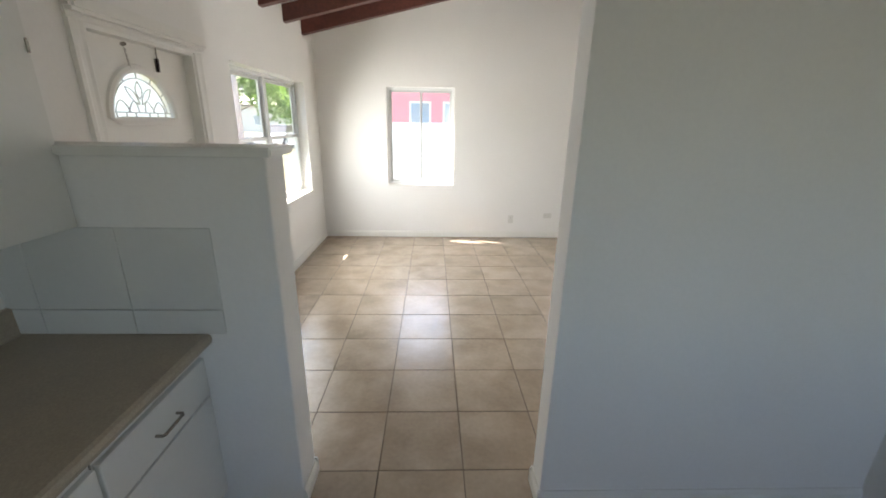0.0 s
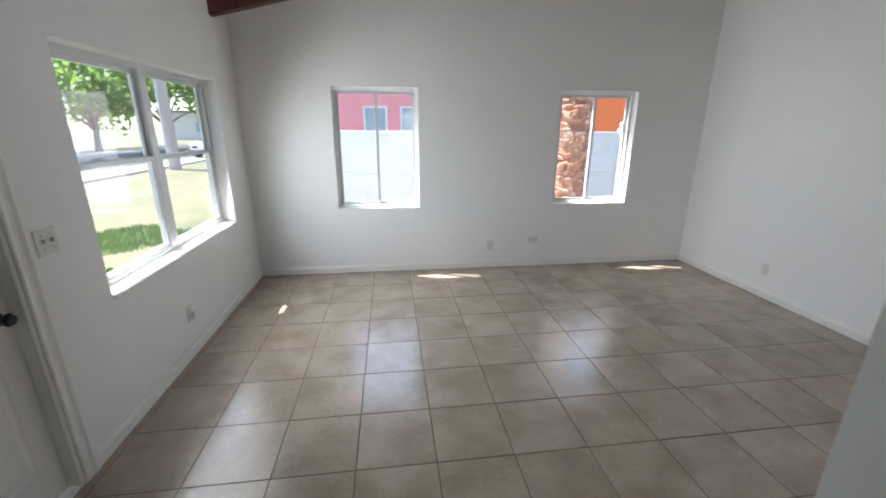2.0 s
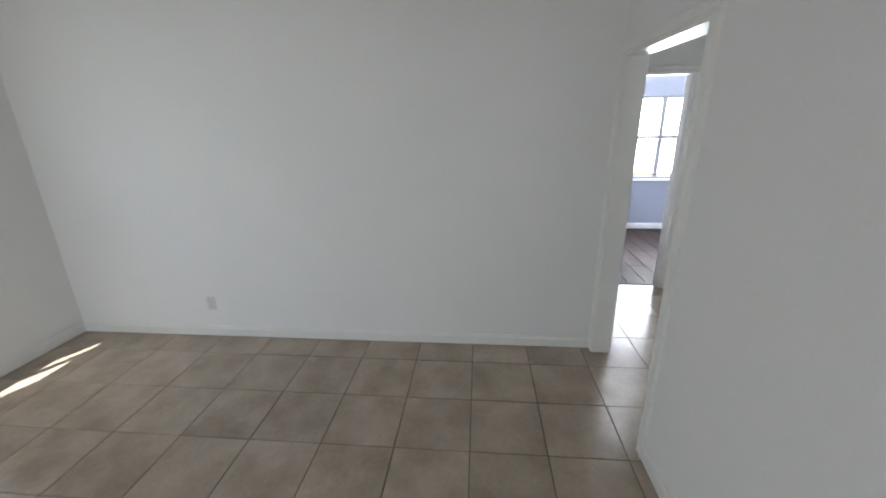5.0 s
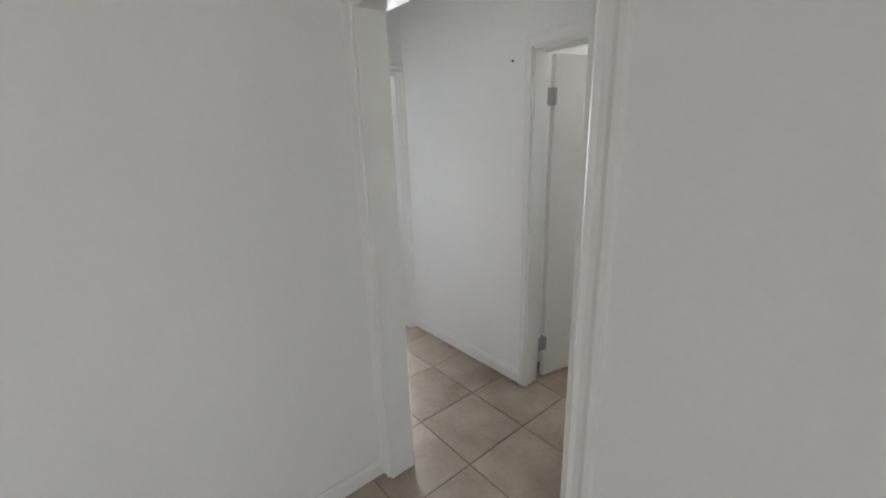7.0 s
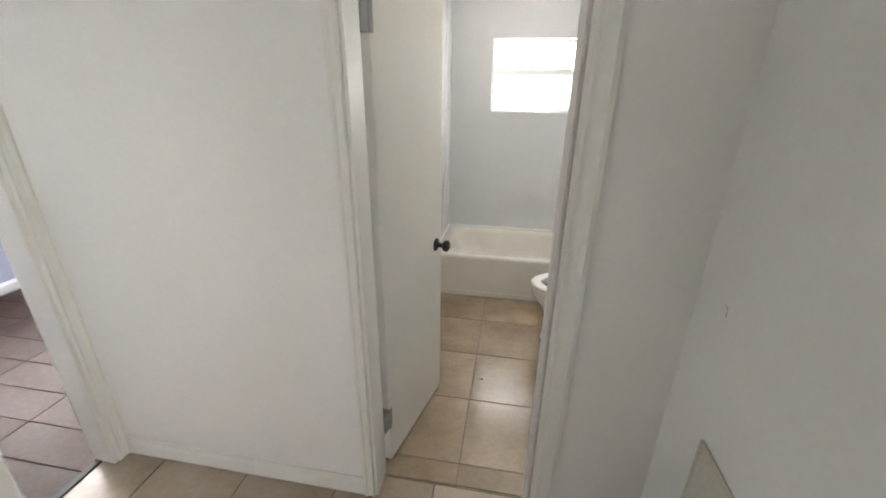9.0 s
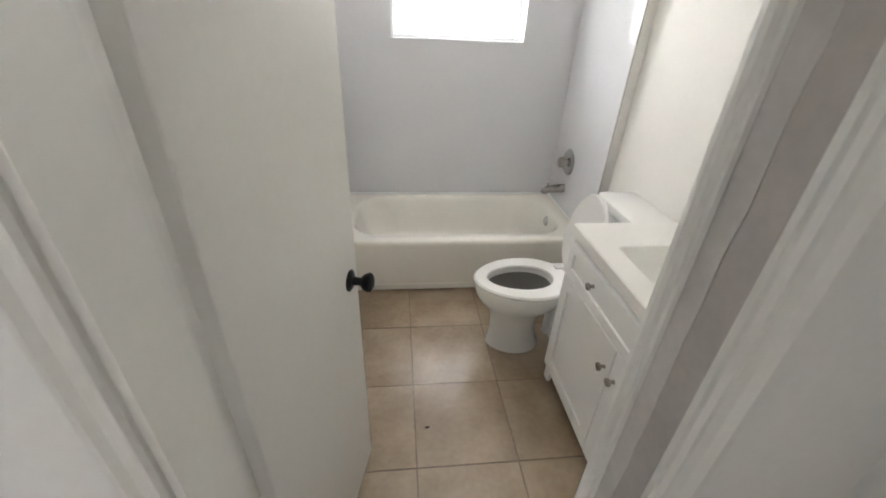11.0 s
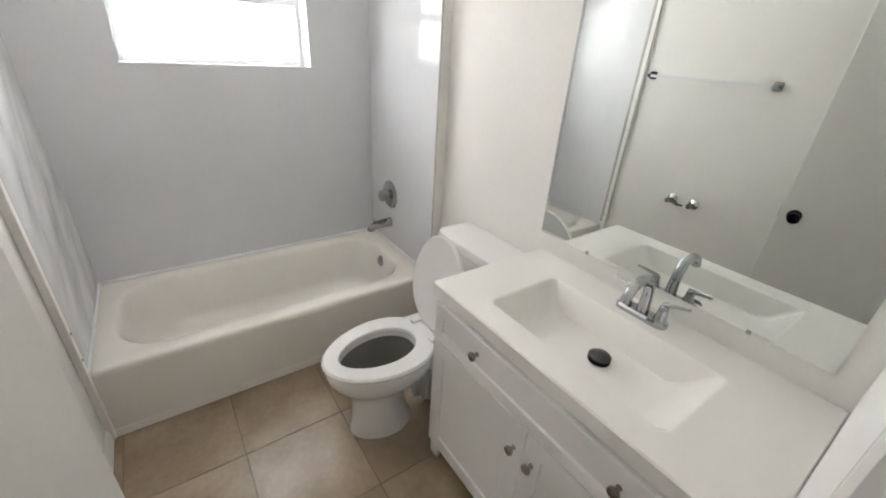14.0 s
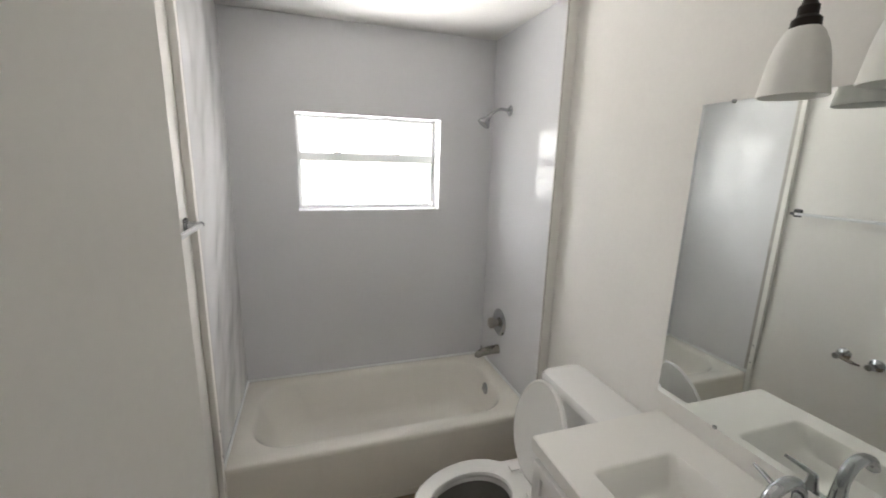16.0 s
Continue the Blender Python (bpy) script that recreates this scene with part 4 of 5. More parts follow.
def vanity_light():
    x, z = 2.485, 2.000
    t = thing("vanity_light", BX0, -0.20, 2.117, "dark bronze vanity light with three frosted bell shades, unlit", "wall lamp")
    plate = bmesh.new()
    loft(plate, [[Vector((xx, -0.20 + 0.13 * s * math.cos(a), 2.137 + 0.06 * s * math.sin(a))) for a in (2 * math.pi * k / 32 for k in range(32))] for xx, s in ((BX0 + 0.001, 1), (BX0 + 0.014, 1), (BX0 + 0.024, 0.8))], True, True)
    part("wall_plate", plate, BRONZE, t, smooth=True)
    part("bar", tube(bmesh.new(), [(BX0 + 0.055, -0.43, 2.152), (BX0 + 0.055, 0.03, 2.152)], 0.009), BRONZE, t, smooth=True)
    part("stem", tube(bmesh.new(), [(BX0 + 0.02, -0.2, 2.152), (BX0 + 0.055, -0.2, 2.152)], 0.012), BRONZE, t, smooth=True)
    for y in (-0.385, -0.20, -0.015):
        arm = part("arm", tube(bmesh.new(), [Vector((BX0 + 0.055, y, 2.152))] + arc((BX0 + 0.07, y, 2.157), (x, y, 2.167), (x, y, 2.087), 8) + [Vector((x, y, 2.045))], 0.007), BRONZE, t, smooth=True)
        part("socket", lathe(bmesh.new(), [(0, 0.062), (0.012, 0.06), (0.014, 0.05), (0.019, 0.044), (0.019, 0.026), (0.027, 0.018), (0.028, 0.0), (0.026, -0.004), (0, -0.004)], pose(x, y, z - 0.005), 24), BRONZE, arm, smooth=True)
        part("shade", lathe(bmesh.new(), [(0.028, -0.004), (0.034, -0.010), (0.046, -0.035), (0.054, -0.065), (0.060, -0.105), (0.066, -0.145), (0.0635, -0.146), (0.057, -0.105), (0.051, -0.066), (0.043, -0.037), (0.032, -0.013), (0.027, -0.006)], pose(x, y, z), 40), SHADE, arm, "frosted white glass bell shade", True)
    return t


def towel_bar():
    z, x = 1.447, BX1
    t = thing("towel_bar", x, -0.95, z, "towel bar with chrome ends and a pale bar", "towel bar")
    for y in (-1.335, -0.63):
        post = part("post", bx(x - 0.062, x - 0.004, y - 0.012, y + 0.012, z - 0.010, z + 0.010, 0.004, 2), CHROME, t)
        part("foot_plate", bx(x - 0.009, x - 0.001, y - 0.024, y + 0.024, z - 0.024, z + 0.024, 0.004, 2), CHROME, post)
    part("bar", bx(x - 0.062, x - 0.046, -1.323, -0.642, z - 0.009, z + 0.007, 0.003, 2), ACRYLIC, t, "pale acrylic bar")
    return t


def paper_holder():
    z, x = 0.708, BX1
    t = thing("toilet_paper_holder", x, -0.87, z, "empty chrome toilet paper holder with its roller half out", "toilet paper holder")
    for y in (-0.968, -0.828):
        m = pose(x - 0.0005, y, z, 0, -90, 0)
        part("post", lathe(bmesh.new(), [(0.033, 0), (0.033, 0.006), (0.024, 0.013), (0.011, 0.022), (0.011, 0.058), (0.017, 0.062), (0.017, 0.078), (0, 0.080)], m, 22), CHROME, t, smooth=True)
    part("roller", tube(bmesh.new(), [(x - 0.068, -0.955, z), (x - 0.068, -0.893, z - 0.012)], 0.010), NICKEL, t, "loose roller end", smooth=True)
    part("spring", tube(bmesh.new(), [(x - 0.068, -0.892, z - 0.012), (x - 0.068, -0.868, z - 0.010)], 0.006), BRONZE, t, smooth=True)
    return t


def bath_door():
    t = thing("bathroom_door", 3.812, 0.205, 0.012, "white flush bathroom door standing open with black knobs", "door", rz=-102.8)
    w, h, d = 0.550, 1.965, 0.035
    leaf = part("leaf", bx(0.003, w, 0.0, d, 0.0, h, 0.0025), DOOR, t, local=True)
    for s, y in ((-1, 0.0), (1, d)):
        m = pose(w - 0.062, y, 0.868, 90 if s < 0 else -90, 0, 0)
        k = part("door_knob", lathe(bmesh.new(), [(0.031, 0), (0.031, 0.004), (0.024, 0.009), (0.013, 0.012), (0.011, 0.028), (0.014, 0.034), (0.024, 0.042), (0.0275, 0.052), (0.0265, 0.060), (0.018, 0.066), (0, 0.068)], m, 28), BLACK, t, "round black door knob", True, True)
    part("latch_plate", bx(w - 0.0005, w + 0.0015, 0.006, d - 0.006, 0.84, 0.897), NICKEL, t, "", False, True)
    for z in (0.20, 1.70):
        hb = bmesh.new()
        rod(hb, (-0.004, -0.004, z), (-0.004, -0.004, z + 0.09), 0.0065, n=12)
        box(hb, -0.002, 0.0045, 0.0, 0.030, z, z + 0.09)
        box(hb, -0.046, 0.018, -0.004, -0.001, z, z + 0.09)
        part("hinge", hb, GREY_ALU, t, "dull metal hinge", False, True)
    return t


bathtub(), tub_valve(), tub_spout(), shower_head(), toilet(), vanity(), vanity_top(), faucet(), wall_mirror(), vanity_light(), towel_bar(), paper_holder(), bath_door()

# small screws left in the surround edge strip
for z in (0.43, 0.55):
    s = thing("wall_screw", 3.934, -1.41, z, "small bright screw in the surround edge strip", "screw", "screws in the strip")
    part("head", lathe(bmesh.new(), [(0.005, 0), (0.004, 0.002), (0, 0.0025)], pose(3.9345, -1.41, z, 0, -90, 0), 12), CHROME, s)


# ---------------------------------------------------------------- hall
def air_grille():
    x, y0, y1, z0, z1 = HX0, 0.585, 1.115, 0.20, 0.74
    t = thing("air_grille", x, 0.85, z0, "beige metal return air grille with slanted slats", "air grille")
    bm = bmesh.new()
    for a in ((y0, y0 + 0.012, z0, z1), (y1 - 0.012, y1, z0, z1), (y0 + 0.012, y1 - 0.012, z0, z0 + 0.012), (y0 + 0.012, y1 - 0.012, z1 - 0.012, z1)):
        box(bm, x + 0.001, x + 0.011, a[0], a[1], a[2], a[3], 0.003)
    part("frame", bm, GRILLE, t)
    # near-black sheet that paints the shade behind the slats
    part("backing", bx(x + 0.0008, x + 0.0018, y0 + 0.011, y1 - 0.011, z0 + 0.011, z1 - 0.011), SLOT, t)
    slat = None
    for k in range(26):
        z = z0 + 0.02 + 0.0198 * k
        if slat is None:
            sm = bmesh.new()
            w = (y1 - y0) / 2 - 0.013
            ring = lambda y: [Vector((0.0, y, 0.009)), Vector((0.009, y, -0.004)), Vector((0.010, y, -0.0025)), Vector((0.001, y, 0.0105))]
            loft(sm, [ring(-w), ring(w)], True, True)
            slat = mesh_of("slat", sm)
            slat.materials.append(GRILLE)
        ob = new("slat", slat)
        ob.parent, ob.location = t, (0.0012, (y0 + y1) / 2 - 0.85, z - z0)
    return t


def glue_mark(y, z, h):
    """A long grey smear left where a fitting was pulled off the wall."""
    t = thing("wall_mark", HX0, y, z, "grey streak of old adhesive on the hall wall", "mark")
    n, left, right = 18, [], []
    for k in range(n + 1):
        f = k / n
        c = 0.008 * math.sin(5 * f) + 0.006 * noise.noise(Vector((0, 0, 4 * f)))
        w = (0.011 + 0.007 * noise.noise(Vector((3, 0, 6 * f)))) * min(1.0, 6 * f + 0.35, 6 * (1 - f) + 0.35)
        left.append((y + c - w, z + (f - 0.5) * h))
        right.append((y + c + w, z + (f - 0.5) * h))
    ring = left + right[::-1]
    bm = bmesh.new()
    loft(bm, [[Vector((HX0 + d, a, b)) for a, b in ring] for d in (0.0004, 0.0012)], True, True)
    part("smear", bm, GLUE, t)
    for a, b, q in ((0.004, 0.022, 0.007), (-0.003, -0.015, 0.005)):
        part("residue", bx(HX0 + 0.001, HX0 + 0.0032, y + a - q / 2, y + a + q / 2, z + b - q, z + b + q, 0.001), CAULK, t, "raised grey adhesive lump")


def wall_patch(x, y, z):
    """Chipped plaster where an old fitting was."""
    t = thing("wall_hole", x, y, z, "small chipped hole in the wall paint", "hole")
    bm = bmesh.new()
    ring = [Vector((x + 0.0006, y + 0.020 * math.cos(a) * (1 + 0.35 * math.sin(3 * a)), z + 0.013 * math.sin(a) * (1 + 0.4 * math.cos(2 * a)))) for a in (2 * math.pi * k / 18 for k in range(18))]
    loft(bm, [ring, [Vector((p.x + 0.0008, y + 0.8 * (p.y - y), z + 0.8 * (p.z - z))) for p in ring]], True, True)
    part("patch", bm, CAULK, t)
    part("anchor", lathe(bmesh.new(), [(0.007, 0.0), (0.007, 0.003), (0.004, 0.0035), (0.003, 0.001), (0, 0.001)], pose(x + 0.001, y + 0.006, z - 0.003, 0, 90, 0), 12), PLASTIC, t, "pale plastic wall anchor")
    part("screw_hole", bx(x + 0.0012, x + 0.003, y - 0.010, y - 0.002, z, z + 0.007, 0.001), SLOT, t, "dark screw hole")


air_grille(), glue_mark(1.018, 1.497, 0.105), wall_patch(HX0, 1.016, 1.380)
sc = thing("wall_scuff", HX0, 0.512, 1.072, "small dark curved scuff on the hall wall", "scuff")
part("line", tube(bmesh.new(), arc((HX0 + 0.0008, 0.498, 1.082), (HX0 + 0.0008, 0.520, 1.090), (HX0 + 0.0008, 0.517, 1.058), 8), 0.0009, 6), CAULK, sc)
n = thing("nail", 3.968, HY0, 1.946, "small dark nail in the hall wall", "nail")
part("head", rod(bmesh.new(), (3.968, HY0 + 0.0005, 1.946), (3.968, HY0 + 0.012, 1.946), 0.005, n=10), BRONZE, n)


# ---------------------------------------------------------------- plates
def wall_plate(name, label, category, at, axis, out, w, h, kind):
    """A switch or outlet plate on a wall; axis: the wall's normal."""
    x, y, z = at
    t = thing(name, x, y, z, label, category)

    def slab_bm(d0, d1, a0, a1, z0, z1, bev=0.0):
        lo, hi = sorted((out * d0, out * d1))
        return bx(x + lo, x + hi, y + a0, y + a1, z + z0, z + z1, bev) if axis == "x" else bx(x + a0, x + a1, y + lo, y + hi, z + z0, z + z1, bev)

    p = part("plate", slab_bm(0.0005, 0.006, -w / 2, w / 2, -h / 2, h / 2, 0.002), PLASTIC, t)
    if kind == "outlet":
        for s in (-1, 1):
            c = s * 0.019
            a, b = ((-0.013, 0.013, c - 0.012, c + 0.012) if h > w else (c - 0.012, c + 0.012, -0.013, 0.013))[0:2], ((-0.013, 0.013, c - 0.012, c + 0.012) if h > w else (c - 0.012, c + 0.012, -0.013, 0.013))[2:4]
            sock = part("socket", slab_bm(0.0055, 0.0075, a[0], a[1], b[0], b[1], 0.0006), PLASTIC, t)
            m = ((a[0] + a[1]) / 2, (b[0] + b[1]) / 2)
            for q in (-0.005, 0.005):
                part("slot", slab_bm(0.007, 0.0079, m[0] + q - 0.001, m[0] + q + 0.001, m[1] - 0.004, m[1] + 0.004), SLOT, sock)
    else:
        for s in (-0.023, 0.023):
            part("toggle", slab_bm(0.0055, 0.016, s - 0.005, s + 0.005, -0.004, 0.014, 0.001), CAULK, t, "dark switch toggle")
            for q in (-0.03, 0.03):
                part("screw", slab_bm(0.0055, 0.0068, s - 0.003, s + 0.003, q - 0.003, q + 0.003), NICKEL, t)
    return t


wall_plate("wall_outlet", "off-white wall outlet plate above the baseboard", "outlet", (1.332, YN, 0.272), "y", -1, 0.072, 0.116, "outlet")
wall_plate("wall_outlet", "off-white wall outlet plate mounted sideways", "outlet", (1.862, YN, 0.327), "y", -1, 0.116, 0.072, "outlet")
wall_plate("wall_outlet", "off-white wall outlet plate on the east wall", "outlet", (XE, 4.373, 0.290), "x", -1, 0.072, 0.116, "outlet")
o = wall_plate("wall_outlet", "white outlet with a small plug-in adapter under the window", "outlet", (XW, 3.946, 0.318), "x", 1, 0.072, 0.116, "outlet")
part("adapter", bx(XW + 0.008, XW + 0.045, 3.946 - 0.016, 3.946 + 0.026, 0.28, 0.323, 0.006, 2), VINYL, o, "white plug-in adapter")
wall_plate("light_switch", "white double light switch plate beside the front door", "light switch", (XW, 2.948, 1.146), "x", 1, 0.116, 0.116, "switch")


# ---------------------------------------------------------------- front door
def front_door():
    y0, y1, xa, xb = 1.957, 2.753, -1.415, -1.372
    cy, zb, ra, rb = 2.315, 1.590, 0.245, 0.235
    t = thing("front_door", -1.39, 2.355, 0.01, "white panelled front door with a leaded half-round window", "door")
    n = 24
    arch = lambda x, e: [Vector((x, cy + (ra + e) * math.cos(a), zb + (rb + e) * math.sin(a))) for a in (math.pi * k / n for k in range(n + 1))] + [Vector((x, cy - (ra + e) + 2 * (ra + e) * k / 8, zb - e)) for k in range(1, 8)]
    def rect(x):
        out = []
        for p in arch(x, 0.0):
            d = Vector((0, p.y - cy, p.z - (zb + 0.08)))
            s = min((y1 - cy) / d.y if d.y > 1e-6 else 9e9, (y0 - cy) / d.y if d.y < -1e-6 else 9e9, (1.963 - zb - 0.08) / d.z if d.z > 1e-6 else 9e9, (1.455 - zb - 0.08) / d.z if d.z < -1e-6 else 9e9)
            out.append(Vector((x, cy + d.y * s, zb + 0.08 + d.z * s)))
        return out
    bm = bmesh.new()
    loft(bm, [rect(xb), arch(xb, 0), arch(xa, 0), rect(xa)])
    box(bm, xa, xb, y0, y1, 0.012, 1.455)
    # corner pieces that square off the top
    for ya, yb_ in ((y0, y0 + 0.05), (y1 - 0.05, y1)):
        box(bm, xa + 0.001, xb - 0.0005, ya, yb_, 1.455, 1.963)
    part("slab", bm, DOOR, t)
    mo = bmesh.new()
    loft(mo, [arch(xb - 0.002, -0.008), arch(xb + 0.010, -0.004), arch(xb + 0.016, 0.012), arch(xb + 0.012, 0.03), arch(xb - 0.001, 0.036)])
    part("window_moulding", mo, DOOR, t)
    g = bmesh.new()
    loft(g, [arch(-1.397, 0.004), arch(-1.392, 0.004)], True, True)
    lite = part("door_glass", g, FROST, t, "frosted leaded fanlight glass")
    lite.visible_shadow = False
    came = bmesh.new()
    pt = lambda u, v: Vector((-1.389, cy + ra * u, zb + rb * v))
    lead = 0.0030
    for s in (-1, 1):
        tube(came, [pt(s * 0.99, 0.12), pt(0, 0.12)], lead, 6)
        tube(came, arc(pt(s * 0.10, 0.12), pt(s * 0.14, 0.62), pt(s * 0.42, 0.12), 8), lead, 6)
        tube(came, arc(pt(s * 0.36, 0.12), pt(s * 0.62, 0.62), pt(s * 0.80, 0.12), 8), lead, 6)
        tube(came, arc(pt(s * 0.04, 0.30), pt(s * 0.30, 0.38), pt(s * 0.40, 0.66), 7), lead, 6)
        tube(came, arc(pt(s * 0.40, 0.66), pt(s * 0.10, 0.62), pt(s * 0.04, 0.30), 7), lead, 6)
        tube(came, arc(pt(0, 0.42), pt(s * 0.20, 0.58), pt(0, 0.80), 7), lead, 6)
        for u in (0.22, 0.5, 0.78):
            tube(came, [pt(s * u, 0.0), pt(s * u, 0.12)], lead, 6)
    tube(came, [pt(0.86 * math.cos(a), 0.86 * math.sin(a)) for a in (math.pi * (0.045 + 0.91 * k / 20) for k in range(21))], lead, 6)
    for a in (35, 62, 90, 118, 145):
        c, d = math.cos(radians(a)), math.sin(radians(a))
        tube(came, [pt(0.86 * c, 0.86 * d), pt(0.99 * c, 0.99 * d)], lead, 6)
    part("came", came, CAULK, lite, "thin lead lines")
    for a, b in ((2.05, 2.27), (2.44, 2.66)):
        for lo, hi in ((0.89, 1.42), (0.20, 0.78)):
            pm = bmesh.new()
            ring = lambda x, e: [Vector((x, a + e, lo + e)), Vector((x, b - e, lo + e)), Vector((x, b - e, hi - e)), Vector((x, a + e, hi - e))]
            loft(pm, [ring(xb - 0.002, 0), ring(xb + 0.006, 0.008), ring(xb + 0.001, 0.022), ring(xb + 0.002, 0.032), ring(xb + 0.007, 0.05)], False, True)
            part("raised_panel", pm, DOOR, t)
    for z, r in ((0.90, 0.030), (1.05, 0.026)):
        m = pose(xb, 2.694, z, 0, 90, 0)
        prof = [(r, 0), (r, 0.005), (r * 0.6, 0.010), (0.012, 0.026), (0.024, 0.036), (0.0275, 0.048), (0.022, 0.060), (0, 0.063)] if z < 1 else [(r, 0), (r, 0.012), (r * 0.8, 0.016), (0, 0.017)]
        part("door_knob" if z < 1 else "deadbolt", lathe(bmesh.new(), prof, m, 24), BLACK, t, "black door knob" if z < 1 else "black deadbolt", True)
    return t


front_door()
c = thing("door_chain", -1.36, 2.235, 1.83, "thin metal chain hanging from a hook on the front door", "chain")
part("hook", rod(bmesh.new(), (-1.372, 2.230, 1.943), (-1.352, 2.230, 1.947), 0.009, n=10), NICKEL, c)
for k in range(9):
    m = pose(-1.362, 2.232 + 0.002 * k, 1.933 - 0.012 * k, 90 * (k % 2), 0, 0)
    lm = bmesh.new()
    tube(lm, [m @ Vector((0.0035 * math.cos(a), 0, 0.008 * math.sin(a))) for a in (2 * math.pi * j / 10 for j in range(10))], 0.0013, 5)
    part("link", lm, NICKEL, c)
c = thing("barrel_bolt", -1.36, 2.475, 1.855, "slim dark barrel bolt at the top of the front door", "bolt")
part("barrel", rod(bmesh.new(), (-1.360, 2.470, 1.840), (-1.360, 2.475, 1.910), 0.008, n=12), BRONZE, c)
part("shaft", rod(bmesh.new(), (-1.360, 2.475, 1.910), (-1.360, 2.478, 1.968), 0.004, n=8), NICKEL, c)
part("mount", bx(-1.3725, -1.366, 2.465, 2.482, 1.840, 1.910), NICKEL, c)


# ---------------------------------------------------------------- kitchen
def base_unit(y0, y1):
    t = thing("base_cabinet", -1.0, (y0 + y1) / 2, 0, "white flat-front kitchen base cabinet with one drawer over a door", "cabinet", "kitchen base cabinets")
    bm = bmesh.new()
    box(bm, XW + 0.002, -0.680, y0 + 0.001, y1 - 0.001, 0.09, 0.792)
    box(bm, XW + 0.002, -0.74, y0 + 0.001, y1 - 0.001, 0.002, 0.09)
    part("carcass", bm, CABINET, t)
    d = part("drawer_front", bx(-0.680, -0.660, y0 + 0.004, y1 - 0.004, 0.576, 0.735, 0.002), CABINET, t)
    part("door_front", bx(-0.680, -0.660, y0 + 0.004, y1 - 0.004, 0.10, 0.568, 0.002), CABINET, t)
    m = (y0 + y1) / 2
    part("handle", tube(bmesh.new(), [(-0.660, m - 0.052, 0.648), (-0.640, m - 0.052, 0.648), (-0.634, m - 0.046, 0.648), (-0.634, m + 0.046, 0.648), (-0.640, m + 0.052, 0.648), (-0.660, m + 0.052, 0.648)], 0.005, 10), NICKEL, d, "brushed bar handle", True)
    return t


for a, b in ((0.800, 1.302), (0.294, 0.796), (-0.212, 0.290), (-0.718, -0.216)):
    base_unit(a, b)
k = thing("countertop", -1.0, 0.3, 0.80, "tan-brown laminate kitchen countertop with a rolled front edge", "countertop")
bm = bmesh.new()
prof = [(XW + 0.002, 0.794), (-0.632, 0.794), (-0.622, 0.799), (-0.618, 0.814), (-0.622, 0.829), (-0.632, 0.835), (XW + 0.002, 0.835)]
loft(bm, [[Vector((x, y, z)) for x, z in prof] for y in (-0.7, 1.3025)], True, True)
part("top", bm, LAMINATE, k)
bm = bmesh.new()
prof = [(XW + 0.002, 0.8355), (XW + 0.028, 0.8355), (XW + 0.024, 0.843), (XW + 0.022, 0.933), (XW + 0.014, 0.941), (XW + 0.002, 0.941)]
loft(bm, [[Vector((x, y, z)) for x, z in prof] for y in (-0.7, 1.3025)], True, True)
part("upstand", bm, LAMINATE, k)
for a, b in ((0.65, 1.301), (-0.03, 0.646)):
    u = thing("wall_cabinet", -1.15, (a + b) / 2, 1.241, "plain white kitchen wall cabinet", "cabinet", "kitchen wall cabinets")
    part("carcass", bx(XW + 0.002, -1.012, a, b, 1.243, 2.16), CABINET, u)
    dr = part("cabinet_door", bx(-1.012, -0.993, a + 0.002, b - 0.002, 1.241, 2.155, 0.002), CABINET, u)
    part("hinge", bx(-0.9932, -0.988, b - 0.014, b - 0.004, 1.77, 1.81, 0.002), NICKEL, dr)

splash = thing("backsplash", -0.92, 1.303, 0.84, "large plain white wall tiles behind the counter", "backsplash", "", 0, "structure")
for x0, x1 in ((-0.8765, -0.559), (-1.198, -0.8795), (-1.318, -1.201)):
    for z0, z1 in ((0.9365, 1.239), (0.837, 0.9335)):
        part("wall_tile", bx(x0, x1, 1.2955, 1.3035, z0, z1, 0.0015), WALL_TILE, splash)

# ---------------------------------------------------------------- outdoors
GZ = -0.16
gm = bmesh.new()
bmesh.ops.create_grid(gm, x_segments=2, y_segments=2, size=400, matrix=Matrix.Translation((0, 0, GZ)))
solid("ground", gm, LAWN, "dry patchy lawn and bare earth", kind="structure")
solid("road", bx(-17.5, -11.0, -200, 200, GZ - 0.05, GZ + 0.012), ASPHALT, "sunlit asphalt street")
solid("pavement", bx(-11.0, -9.6, -200, 200, GZ - 0.05, GZ + 0.10, 0.02), CONCRETE, "pale concrete pavement with a kerb")
solid("pavement", bx(-19.2, -17.5, -200, 200, GZ - 0.05, GZ + 0.10, 0.02), CONCRETE, "pale concrete pavement with a kerb")
solid("roof_eave", bx(HX1 - 1.2, BEDX + 0.6, -3.0, 3.0, 2.62, 2.72), ROOFING, "flat roof edge over the back rooms")
solid("wall_outer_east", wall_bm("y", YP1, YP1 + 0.1, XE + 0.1, HX1, 0, 2.6), PAINT, "plain wall behind the living room")

